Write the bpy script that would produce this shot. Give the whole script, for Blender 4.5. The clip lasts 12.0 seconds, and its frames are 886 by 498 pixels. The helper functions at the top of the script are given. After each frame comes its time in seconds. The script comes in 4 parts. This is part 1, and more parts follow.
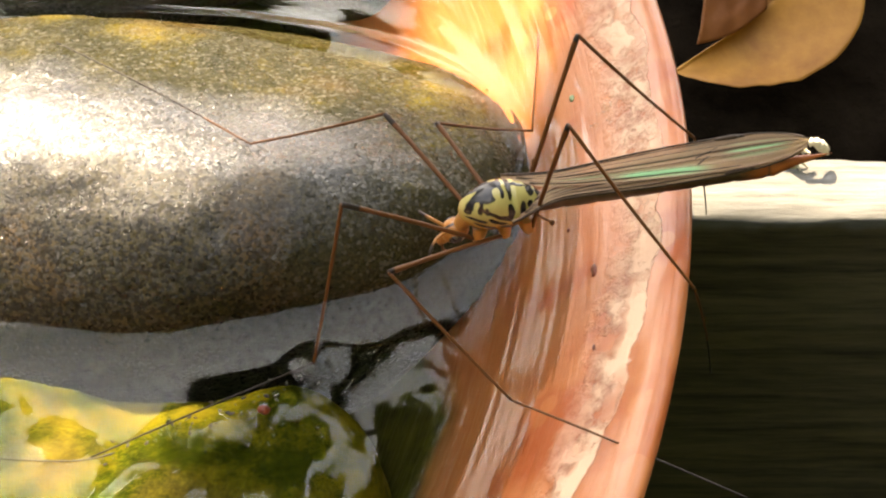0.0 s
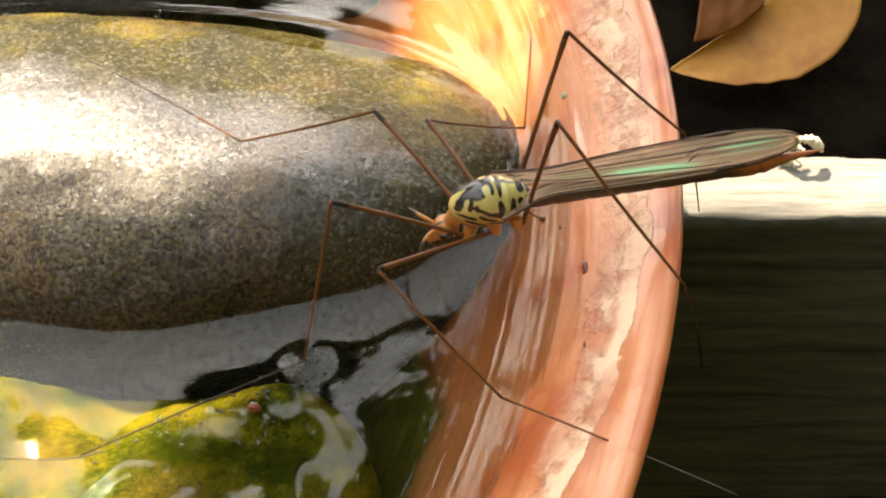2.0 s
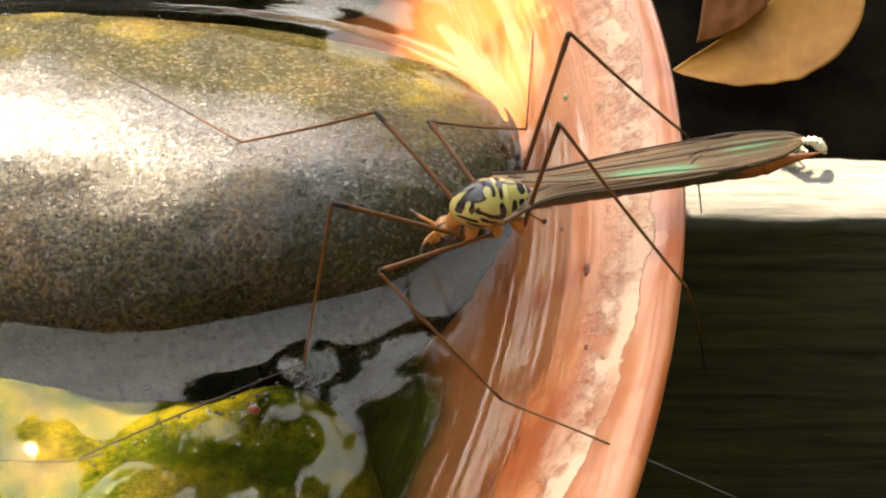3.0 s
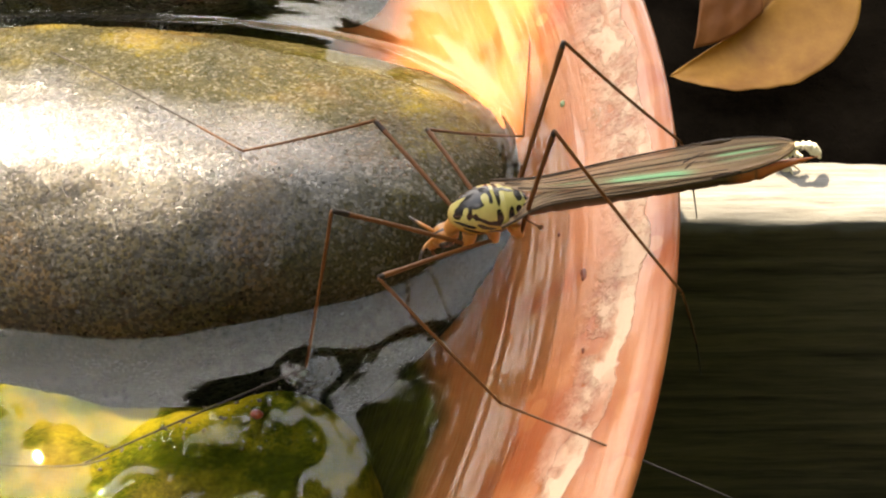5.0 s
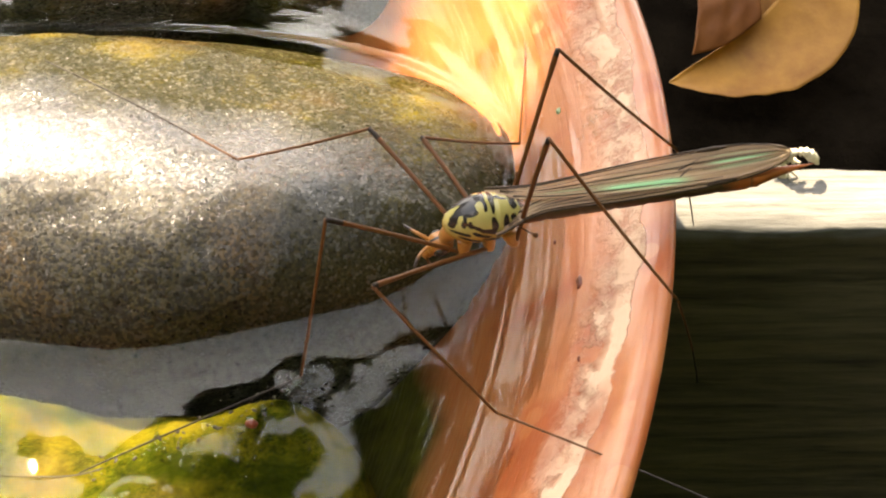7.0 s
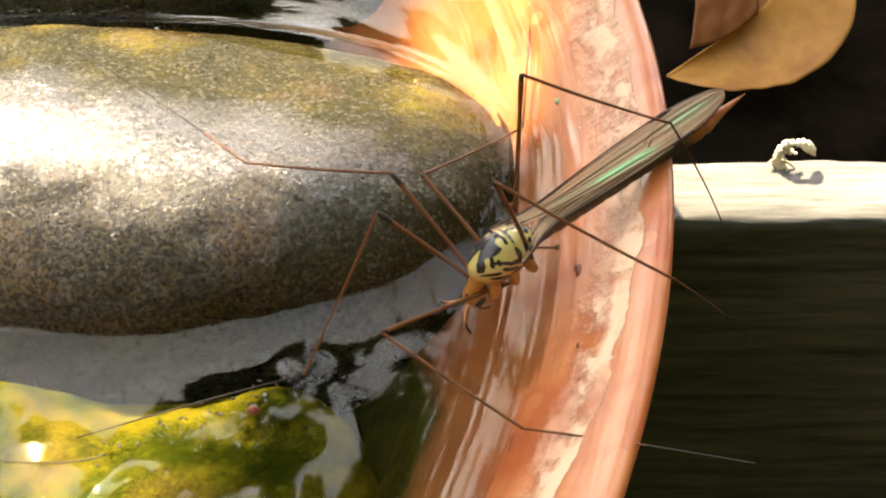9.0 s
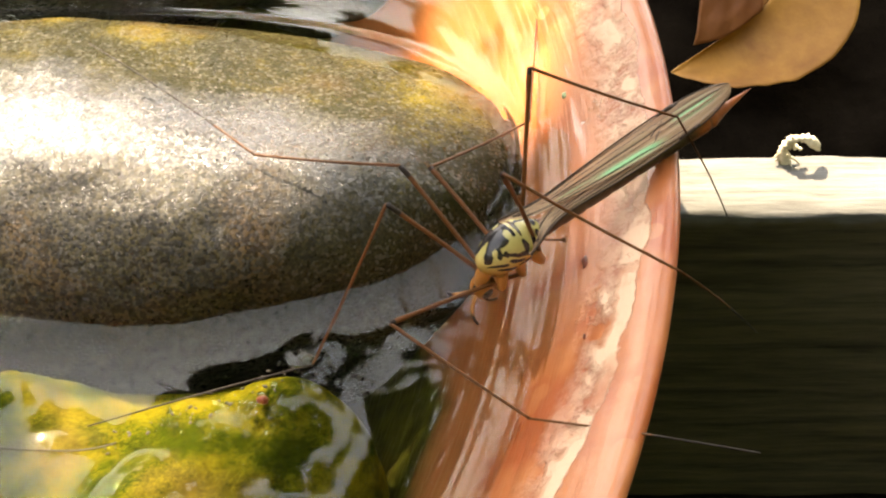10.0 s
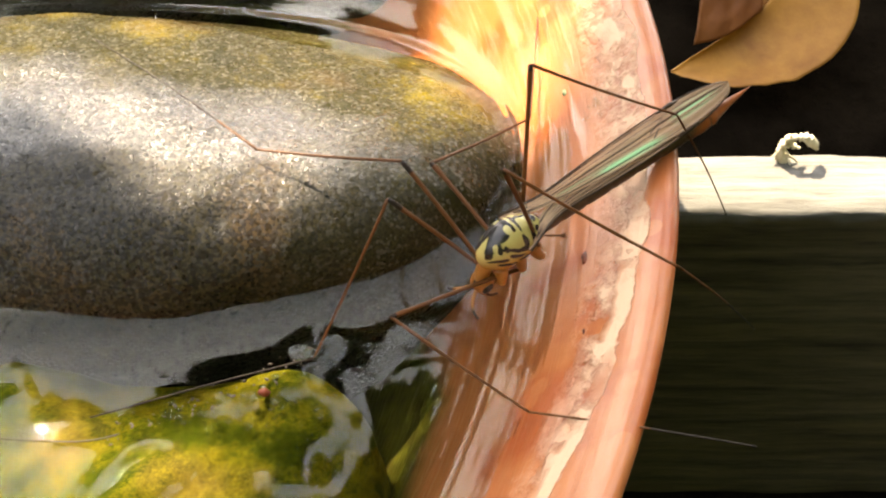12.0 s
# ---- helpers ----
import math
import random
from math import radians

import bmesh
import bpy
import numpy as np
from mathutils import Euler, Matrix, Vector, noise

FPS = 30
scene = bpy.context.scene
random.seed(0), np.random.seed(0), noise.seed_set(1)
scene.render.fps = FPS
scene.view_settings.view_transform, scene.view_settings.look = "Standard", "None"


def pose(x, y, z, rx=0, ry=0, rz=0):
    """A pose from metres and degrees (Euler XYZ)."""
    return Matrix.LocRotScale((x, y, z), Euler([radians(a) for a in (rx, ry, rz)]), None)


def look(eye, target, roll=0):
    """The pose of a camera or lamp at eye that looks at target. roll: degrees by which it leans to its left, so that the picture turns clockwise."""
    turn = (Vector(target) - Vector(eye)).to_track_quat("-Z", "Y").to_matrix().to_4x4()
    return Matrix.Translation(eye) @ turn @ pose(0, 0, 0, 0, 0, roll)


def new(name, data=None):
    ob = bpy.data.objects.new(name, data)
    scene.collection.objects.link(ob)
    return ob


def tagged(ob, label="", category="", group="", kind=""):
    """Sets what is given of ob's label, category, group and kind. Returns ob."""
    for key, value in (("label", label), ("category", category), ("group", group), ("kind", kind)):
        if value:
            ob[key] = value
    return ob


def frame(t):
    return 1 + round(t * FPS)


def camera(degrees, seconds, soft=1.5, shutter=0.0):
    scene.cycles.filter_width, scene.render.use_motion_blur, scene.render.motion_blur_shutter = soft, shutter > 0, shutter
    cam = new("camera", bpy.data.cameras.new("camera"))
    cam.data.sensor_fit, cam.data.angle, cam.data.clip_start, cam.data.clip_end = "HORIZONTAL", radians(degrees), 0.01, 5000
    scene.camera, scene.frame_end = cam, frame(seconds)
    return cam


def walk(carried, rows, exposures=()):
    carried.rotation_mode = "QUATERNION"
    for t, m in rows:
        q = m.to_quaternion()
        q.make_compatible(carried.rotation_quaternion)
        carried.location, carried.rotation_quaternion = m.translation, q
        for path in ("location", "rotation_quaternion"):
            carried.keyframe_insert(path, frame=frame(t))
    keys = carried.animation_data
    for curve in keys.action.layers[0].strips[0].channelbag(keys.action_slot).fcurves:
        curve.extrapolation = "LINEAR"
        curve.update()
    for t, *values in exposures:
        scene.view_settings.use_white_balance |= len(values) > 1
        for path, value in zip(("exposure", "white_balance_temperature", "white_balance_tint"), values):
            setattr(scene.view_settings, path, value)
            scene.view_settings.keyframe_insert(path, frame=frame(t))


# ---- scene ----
cam = camera(40.0, 12.0, soft=2.2)
MM = 0.001
# seconds; eye in millimetres; turn in degrees (Euler XYZ)
PATH = [
    (0.0, 0.000, 0.000, 43.848, 42.000, -0.000, 0.000),
    (0.5, 0.182, -0.467, 44.232, 41.967, -0.034, 0.033),
    (1.0, 0.145, -0.446, 44.269, 41.971, 0.013, 0.006),
    (1.5, 0.149, -0.425, 44.103, 41.986, 0.040, -0.069),
    (2.0, 0.446, 0.011, 43.716, 41.959, 0.080, -0.031),
    (2.5, 0.636, 0.210, 43.603, 42.005, 0.067, -0.032),
    (3.0, 0.499, 0.257, 43.565, 41.956, 0.082, 0.119),
    (5.0, 0.615, -0.318, 44.242, 42.208, 0.383, -0.120),
    (5.5, 0.685, -0.424, 44.386, 42.325, 0.458, -0.200),
    (6.0, 0.446, -0.531, 44.401, 42.395, 0.554, -0.157),
    (6.5, 0.544, -0.382, 44.248, 42.445, 0.522, -0.061),
    (7.0, 0.892, -0.143, 44.140, 42.530, 0.551, -0.213),
    (9.0, 0.763, -0.764, 44.190, 42.402, 0.495, -0.331),
    (9.5, 0.580, -0.858, 44.105, 42.328, 0.338, -0.190),
    (10.0, 0.494, -1.242, 44.343, 42.283, 0.413, -0.118),
    (10.5, 0.431, -1.512, 44.615, 42.204, 0.433, -0.083),
    (11.0, 0.538, -1.697, 44.820, 42.198, 0.431, -0.055),
    (11.5, 0.362, -1.815, 44.643, 42.234, 0.333, 0.008),
    (12.0, 0.402, -1.701, 44.590, 42.232, 0.148, 0.085),
]
walk(cam, [(t, pose(x * MM, y * MM, z * MM, rx, ry, rz)) for t, x, y, z, rx, ry, rz in PATH],
     exposures=[(0.0, 2.18, 8500, 15), (12.0, 2.18, 8500, 15)])

# ---- daylight ----
SUN = Vector((-0.32, 0.54, 0.77)).normalized()
world = bpy.data.worlds.new("daylight")
scene.world = world
world.use_nodes = True
_wn = world.node_tree.nodes
_sky = _wn.new("ShaderNodeTexSky")
_sky.sky_type = "NISHITA"
_sky.sun_disc = False
_sky.sun_elevation = math.asin(SUN.z)
_sky.sun_rotation = math.atan2(SUN.x, SUN.y)
_sky.dust_density = 0.0
_sky.air_density = 1.5
_bg = _wn["Background"]
_bg.inputs["Strength"].default_value = 0.12
# broken white cloud over the whole sky, and hazy glare round the sun
_wl = world.node_tree.links


def _sky_math(op, a, b):
    k = _wn.new("ShaderNodeMath")
    k.operation = op
    for sock, val in zip(k.inputs, (a, b)):
        if isinstance(val, (int, float)):
            sock.default_value = val
        else:
            _wl.new(val, sock)
    return k.outputs[0]


_tc = _wn.new("ShaderNodeTexCoord")
_cl = _wn.new("ShaderNodeTexNoise")
_cl.inputs["Scale"].default_value = 3.2
_cl.inputs["Detail"].default_value = 7.0
_cl.inputs["Roughness"].default_value = 0.55
_mp = _wn.new("ShaderNodeMapping")
_mp.inputs["Location"].default_value = (3.3, 2.1, 0.5)
_wl.new(_tc.outputs["Generated"], _mp.inputs["Vector"])
_wl.new(_mp.outputs["Vector"], _cl.inputs["Vector"])
_cr = _wn.new("ShaderNodeValToRGB")
_cr.color_ramp.elements[0].color = (0.12, 0.12, 0.12, 1)
_cr.color_ramp.elements[0].position = 0.0
_cr.color_ramp.elements[1].position = 0.14
# more cloud towards the horizon
_sx = _wn.new("ShaderNodeSeparateXYZ")
_wl.new(_tc.outputs["Generated"], _sx.inputs[0])
_wl.new(_sky_math("ADD", _sky_math("MULTIPLY", _sx.outputs[2], -0.8), _cl.outputs["Fac"]), _cr.inputs["Fac"])
_cm = _wn.new("ShaderNodeMix")
_cm.data_type = "RGBA"
_wl.new(_cr.outputs["Color"], _cm.inputs["Factor"])
_wl.new(_sky.outputs["Color"], _cm.inputs["A"])
_cm.inputs["B"].default_value = (10.0, 11.0, 12.6, 1.0)
_dot = _wn.new("ShaderNodeVectorMath")
_dot.operation = "DOT_PRODUCT"
_wl.new(_tc.outputs["Generated"], _dot.inputs[0])
_dot.inputs[1].default_value = SUN
_off = _sky_math("ARCCOSINE", _sky_math("MINIMUM", _dot.outputs["Value"], 0.99999), 0.0)
_glare = _sky_math("ADD", _sky_math("MULTIPLY", _sky_math("EXPONENT", _sky_math("MULTIPLY", _off, -6.0), 0.0), 1.0),
                   _sky_math("MULTIPLY", _sky_math("EXPONENT", _sky_math("MULTIPLY", _off, -2.2), 0.0), 12.0))
_tint = _wn.new("ShaderNodeMix")
_tint.data_type = "RGBA"
_tint.blend_type = "MULTIPLY"
_tint.inputs["Factor"].default_value = 1.0
_tint.inputs["A"].default_value = (0.97, 0.98, 1.0, 1.0)
_wl.new(_glare, _tint.inputs["B"])
_sum = _wn.new("ShaderNodeMix")
_sum.data_type = "RGBA"
_sum.blend_type = "ADD"
_sum.inputs["Factor"].default_value = 1.0
_wl.new(_cm.outputs["Result"], _sum.inputs["A"])
_wl.new(_tint.outputs["Result"], _sum.inputs["B"])
_wl.new(_sum.outputs["Result"], _bg.inputs["Color"])
sun = new("sun", bpy.data.lights.new("sun", "SUN"))
sun.data.energy = 5.0
sun.data.angle = radians(0.6)
sun.data.color = (1.0, 0.94, 0.80)
sun.matrix_world = look(SUN * 2.0, (0, 0, 0))


# ---- materials ----
def material(name, rough=0.5, metal=0.0, spec=0.5, coat=0.0):
    m = bpy.data.materials.new(name)
    m.use_nodes = True
    b = m.node_tree.nodes["Principled BSDF"]
    b.inputs["Roughness"].default_value = rough
    b.inputs["Metallic"].default_value = metal
    b.inputs["Specular IOR Level"].default_value = spec
    b.inputs["Coat Weight"].default_value = coat
    return m, m.node_tree.nodes, m.node_tree.links, b


def coords(n, l, scale=(1, 1, 1)):
    c = n.new("ShaderNodeTexCoord")
    s = n.new("ShaderNodeMapping")
    s.inputs["Scale"].default_value = scale
    l.new(c.outputs["Object"], s.inputs["Vector"])
    return s.outputs["Vector"]


def noise_tex(n, l, vec, scale, detail=6.0, rough=0.6, dist=0.0):
    t = n.new("ShaderNodeTexNoise")
    t.inputs["Scale"].default_value = scale
    t.inputs["Detail"].default_value = detail
    t.inputs["Roughness"].default_value = rough
    t.inputs["Distortion"].default_value = dist
    l.new(vec, t.inputs["Vector"])
    return t.outputs["Fac"]


def ramp(n, l, fac, stops):
    r = n.new("ShaderNodeValToRGB")
    e = r.color_ramp.elements
    while len(e) < len(stops):
        e.new(0.5)
    for k, (p, c) in zip(e, stops):
        k.position = p
        k.color = (*c, 1.0) if len(c) == 3 else c
    l.new(fac, r.inputs["Fac"])
    return r.outputs["Color"]


def mix(n, l, fac, a, b, mode="MIX"):
    m = n.new("ShaderNodeMix")
    m.data_type = "RGBA"
    m.blend_type = mode
    for sock, val in ((m.inputs["Factor"], fac), (m.inputs["A"], a), (m.inputs["B"], b)):
        if isinstance(val, (int, float)):
            sock.default_value = val
        elif isinstance(val, tuple):
            sock.default_value = (*val, 1.0)
        else:
            l.new(val, sock)
    return m.outputs["Result"]


def sums(n, l, op, a, b, clamp=False):
    m = n.new("ShaderNodeMath")
    m.operation = op
    m.use_clamp = clamp
    for sock, val in zip(m.inputs, (a, b)):
        if isinstance(val, (int, float)):
            sock.default_value = val
        else:
            l.new(val, sock)
    return m.outputs["Value"]


def bump(n, l, b, height, strength, dist):
    k = n.new("ShaderNodeBump")
    k.inputs["Strength"].default_value = strength
    k.inputs["Distance"].default_value = dist
    l.new(height, k.inputs["Height"])
    l.new(k.outputs["Normal"], b.inputs["Normal"])
    return k


def attribute(n, name):
    a = n.new("ShaderNodeAttribute")
    a.attribute_name = name
    return a


K = ((0, 0, 0), (1, 1, 1))


def bw(n, l, fac, lo, hi):
    return ramp(n, l, fac, [(lo, K[0]), (hi, K[1])])


def mat_bowl():
    """Copper-coloured glazed clay with lime crust on the rim and rust-brown specks."""
    m, n, l, b = material("glazed_clay", 0.34, 0.0, 0.5, 0.25)
    b.inputs["Coat Roughness"].default_value = 0.16
    p = n.new("ShaderNodeTexCoord").outputs["Object"]
    sep = n.new("ShaderNodeSeparateXYZ")
    l.new(p, sep.inputs[0])
    rr = sums(n, l, "SQRT", sums(n, l, "ADD", sums(n, l, "POWER", sep.outputs[0], 2.0), sums(n, l, "POWER", sep.outputs[1], 2.0)), 0.0)
    ang = sums(n, l, "ARCTAN2", sep.outputs[1], sep.outputs[0])
    comb = n.new("ShaderNodeCombineXYZ")
    l.new(rr, comb.inputs[0])
    l.new(sums(n, l, "MULTIPLY", ang, 0.004), comb.inputs[1])
    l.new(sep.outputs[2], comb.inputs[2])
    turned = noise_tex(n, l, comb.outputs[0], 900, 5, 0.65)
    cloud = noise_tex(n, l, p, 90, 5, 0.6)
    fine = noise_tex(n, l, p, 900, 6, 0.7)
    col = ramp(n, l, cloud, [(0.3, (0.34, 0.092, 0.027)), (0.5, (0.39, 0.122, 0.040)), (0.7, (0.44, 0.165, 0.062))])
    col = mix(n, l, sums(n, l, "MULTIPLY", bw(n, l, turned, 0.45, 0.7), 0.45), col, (0.50, 0.21, 0.085))
    # rust specks
    vo = n.new("ShaderNodeTexVoronoi")
    vo.inputs["Scale"].default_value = 420
    vo.inputs["Randomness"].default_value = 1.0
    l.new(p, vo.inputs["Vector"])
    speck = sums(n, l, "MULTIPLY", bw(n, l, vo.outputs["Distance"], 0.22, 0.1), bw(n, l, noise_tex(n, l, p, 160, 3), 0.5, 0.62))
    col = mix(n, l, sums(n, l, "MULTIPLY", speck, 0.75), col, (0.30, 0.06, 0.015))
    # lime crust band below the lip
    wob = sums(n, l, "MULTIPLY", sums(n, l, "SUBTRACT", noise_tex(n, l, p, 130, 5, 0.62), 0.5), 0.0055)
    rad = sums(n, l, "ADD", rr, wob)
    inner = n.new("ShaderNodeMapRange")
    l.new(rad, inner.inputs[0])
    inner.inputs[1].default_value, inner.inputs[2].default_value = 0.0606, 0.0621
    drift = sums(n, l, "MULTIPLY", sums(n, l, "POWER", sums(n, l, "MAXIMUM", sums(n, l, "SUBTRACT", -0.1, ang), 0.0), 1.5), 0.009)
    rad2 = sums(n, l, "ADD", sums(n, l, "ADD", rr, drift), sums(n, l, "MULTIPLY", sums(n, l, "SUBTRACT", noise_tex(n, l, p, 260, 4, 0.6), 0.5), 0.0016))
    outer = n.new("ShaderNodeMapRange")
    l.new(rad2, outer.inputs[0])
    outer.inputs[1].default_value, outer.inputs[2].default_value = 0.06335, 0.06329
    up = n.new("ShaderNodeMapRange")
    l.new(sep.outputs[2], up.inputs[0])
    up.inputs[1].default_value, up.inputs[2].default_value = 0.0012, 0.0025
    band = sums(n, l, "MULTIPLY", sums(n, l, "MULTIPLY", inner.outputs[0], outer.outputs[0]), up.outputs[0])
    crust = sums(n, l, "MULTIPLY", band, bw(n, l, sums(n, l, "ADD", sums(n, l, "MULTIPLY", fine, 0.55), sums(n, l, "MULTIPLY", noise_tex(n, l, p, 220, 4), 0.45)), 0.44, 0.54))
    edge = n.new("ShaderNodeMapRange")
    l.new(rad2, edge.inputs[0])
    edge.inputs[1].default_value, edge.inputs[2].default_value = 0.0624, 0.0628
    strip = sums(n, l, "MULTIPLY", sums(n, l, "MULTIPLY", edge.outputs[0], outer.outputs[0]), bw(n, l, noise_tex(n, l, p, 120, 4), 0.36, 0.5))
    crust = sums(n, l, "MAXIMUM", crust, strip)
    col = mix(n, l, sums(n, l, "MULTIPLY", crust, 0.85), col, (0.66, 0.44, 0.29))
    # algae film under water
    deep = n.new("ShaderNodeMapRange")
    side = sums(n, l, "MINIMUM", sums(n, l, "MAXIMUM", sums(n, l, "MULTIPLY", ang, -0.032), 0.0), 0.0085)
    l.new(sums(n, l, "SUBTRACT", sums(n, l, "ADD", sep.outputs[2], sums(n, l, "MULTIPLY", cloud, 0.004)), side), deep.inputs[0])
    deep.inputs[1].default_value, deep.inputs[2].default_value = -0.0092, -0.0108
    col = mix(n, l, sums(n, l, "MULTIPLY", deep.outputs[0], 0.96), col, ramp(n, l, fine, [(0.35, (0.012, 0.017, 0.003)), (0.65, (0.055, 0.066, 0.008))]))
    l.new(col, b.inputs["Base Color"])
    l.new(sums(n, l, "ADD", sums(n, l, "MULTIPLY", crust, 0.35), 0.3), b.inputs["Roughness"])
    dull = sums(n, l, "MAXIMUM", crust, deep.outputs[0])
    # wet film above the water line
    wet = n.new("ShaderNodeMapRange")
    l.new(sums(n, l, "ADD", sep.outputs[2], sums(n, l, "MULTIPLY", sums(n, l, "SUBTRACT", turned, 0.5), 0.003)), wet.inputs[0])
    wet.inputs[1].default_value, wet.inputs[2].default_value = 0.0030, 0.0020
    film = sums(n, l, "MULTIPLY", wet.outputs[0], sums(n, l, "SUBTRACT", 1.0, deep.outputs[0]))
    l.new(sums(n, l, "MAXIMUM", sums(n, l, "SUBTRACT", 0.3, sums(n, l, "MULTIPLY", dull, 0.3)), film), b.inputs["Coat Weight"])
    l.new(sums(n, l, "SUBTRACT", 0.16, sums(n, l, "MULTIPLY", film, 0.13)), b.inputs["Coat Roughness"])
    l.new(sums(n, l, "SUBTRACT", 0.5, sums(n, l, "MULTIPLY", deep.outputs[0], 0.45)), b.inputs["Specular IOR Level"])
    h = sums(n, l, "ADD", sums(n, l, "MULTIPLY", turned, 0.55), sums(n, l, "ADD", sums(n, l, "MULTIPLY", crust, 0.6), sums(n, l, "MULTIPLY", fine, 0.12)))
    bump(n, l, b, h, 0.9, 0.00028)
    return m


def mat_stone(name, grey, dark, moss, moss_lo, moss_hi, rough, coat, grain_size=1.0, spec=0.5, bump_mm=0.06, moss_scale=170, lift=0.0, span=0.19, facet=0.95, fleck=0.5):
    """Wet granular river stone with algae where the mesh's moss attribute lets it grow."""
    m, n, l, b = material(name, rough, 0.0, 0.5)
    p = coords(n, l)
    big = noise_tex(n, l, p, 110, 4, 0.6)
    mid = noise_tex(n, l, p, 420, 4, 0.65)
    grain = noise_tex(n, l, p, 6500 * grain_size, 4, 0.7)
    col = ramp(n, l, sums(n, l, "ADD", sums(n, l, "MULTIPLY", mid, 0.5), sums(n, l, "MULTIPLY", grain, 0.5)), [(0.40, dark), (0.58, grey)])
    col = mix(n, l, bw(n, l, noise_tex(n, l, p, 5200 * grain_size, 3, 0.8), 0.58, 0.66), col, tuple(min(1.0, 3.2 * v) for v in grey))
    al = sums(n, l, "ADD", sums(n, l, "MULTIPLY", big, 0.55), sums(n, l, "ADD", sums(n, l, "MULTIPLY", mid, 0.3), sums(n, l, "MULTIPLY", attribute(n, "moss").outputs["Fac"], 0.6)))
    mo = bw(n, l, al, moss_lo, moss_hi)
    mc = ramp(n, l, sums(n, l, "ADD", sums(n, l, "ADD", sums(n, l, "MULTIPLY", noise_tex(n, l, p, moss_scale, 6, 0.7), 0.7), lift), sums(n, l, "MULTIPLY", grain, 0.3)), [(0.51 - span, moss[0]), (0.5, moss[1]), (0.51 + span, moss[2])])
    col = mix(n, l, mo, col, mc)
    # dark mix for the wet film and for the near face's painted shade
    damp_shade = attribute(n, "damp_shade").outputs["Fac"]
    damp_shade = bw(n, l, sums(n, l, "ADD", damp_shade, sums(n, l, "MULTIPLY", sums(n, l, "SUBTRACT", mid, 0.5), 0.9)), 0.35, 0.7)
    col = mix(n, l, sums(n, l, "MULTIPLY", damp_shade, 0.85), col, ramp(n, l, grain, [(0.35, (0.011, 0.010, 0.004)), (0.7, (0.045, 0.036, 0.015))]))
    rust = sums(n, l, "MULTIPLY", bw(n, l, noise_tex(n, l, p, 150, 4), 0.52, 0.7), 0.32)
    col = mix(n, l, rust, col, (0.13, 0.07, 0.03))
    vo = n.new("ShaderNodeTexVoronoi")
    vo.inputs["Scale"].default_value = 6200 * grain_size
    l.new(p, vo.inputs["Vector"])
    cell = n.new("ShaderNodeSeparateColor")
    l.new(vo.outputs["Color"], cell.inputs[0])
    each = cell.outputs[0]
    speck = sums(n, l, "MULTIPLY", bw(n, l, each, 0.80, 0.9), sums(n, l, "SUBTRACT", 1.0, sums(n, l, "MULTIPLY", mo, fleck)))
    col = mix(n, l, sums(n, l, "MULTIPLY", sums(n, l, "MULTIPLY", speck, sums(n, l, "SUBTRACT", 1.0, sums(n, l, "MULTIPLY", damp_shade, 0.4))), 0.8), col, tuple(min(1.0, 4.2 * v) for v in grey))
    col = mix(n, l, sums(n, l, "MULTIPLY", sums(n, l, "MULTIPLY", bw(n, l, each, 0.34, 0.2), 0.7), sums(n, l, "SUBTRACT", 1.0, sums(n, l, "MULTIPLY", mo, 0.8))), col, tuple(0.3 * v for v in dark))
    l.new(col, b.inputs["Base Color"])
    l.new(sums(n, l, "ADD", sums(n, l, "MULTIPLY", cell.outputs[1], 0.34), rough - 0.17), b.inputs["Roughness"])
    l.new(sums(n, l, "MULTIPLY", sums(n, l, "SUBTRACT", 1.0, sums(n, l, "MAXIMUM", sums(n, l, "MULTIPLY", mo, 0.75), sums(n, l, "MULTIPLY", damp_shade, 0.7))), coat), b.inputs["Coat Weight"])
    b.inputs["Coat Roughness"].default_value = 0.12
    l.new(sums(n, l, "MULTIPLY", sums(n, l, "SUBTRACT", 1.0, sums(n, l, "MAXIMUM", sums(n, l, "MULTIPLY", mo, 0.93), sums(n, l, "MULTIPLY", damp_shade, 0.55))), spec), b.inputs["Specular IOR Level"])
    rugged = noise_tex(n, l, p, 2800 * grain_size, 5, 0.7)
    relief = sums(n, l, "ADD", sums(n, l, "MULTIPLY", rugged, 0.55), sums(n, l, "MULTIPLY", mid, 0.3))
    relief = sums(n, l, "ADD", relief, sums(n, l, "ADD", sums(n, l, "MULTIPLY", cell.outputs[2], 0.16), sums(n, l, "MULTIPLY", grain, 0.55)))
    relief = sums(n, l, "SUBTRACT", relief, sums(n, l, "MULTIPLY", vo.outputs["Distance"], 0.25))
    k = bump(n, l, b, relief, 1.0, bump_mm * MM)
    # each grain shows a facet of its own
    vf = n.new("ShaderNodeTexVoronoi")
    vf.inputs["Scale"].default_value = 5600 * grain_size
    l.new(p, vf.inputs["Vector"])
    shift = n.new("ShaderNodeVectorMath")
    shift.operation = "MULTIPLY_ADD"
    l.new(vf.outputs["Color"], shift.inputs[0])
    shift.inputs[1].default_value = (1.0,) * 3
    shift.inputs[2].default_value = (-0.5,) * 3
    few = n.new("ShaderNodeSeparateColor")
    l.new(vf.outputs["Color"], few.inputs[0])
    much = n.new("ShaderNodeVectorMath")
    much.operation = "SCALE"
    l.new(shift.outputs[0], much.inputs[0])
    l.new(sums(n, l, "ADD", sums(n, l, "MULTIPLY", bw(n, l, few.outputs[0], 0.70, 0.76), 0.8 * facet), 0.4 * facet), much.inputs["Scale"])
    add = n.new("ShaderNodeVectorMath")
    l.new(k.outputs["Normal"], add.inputs[0])
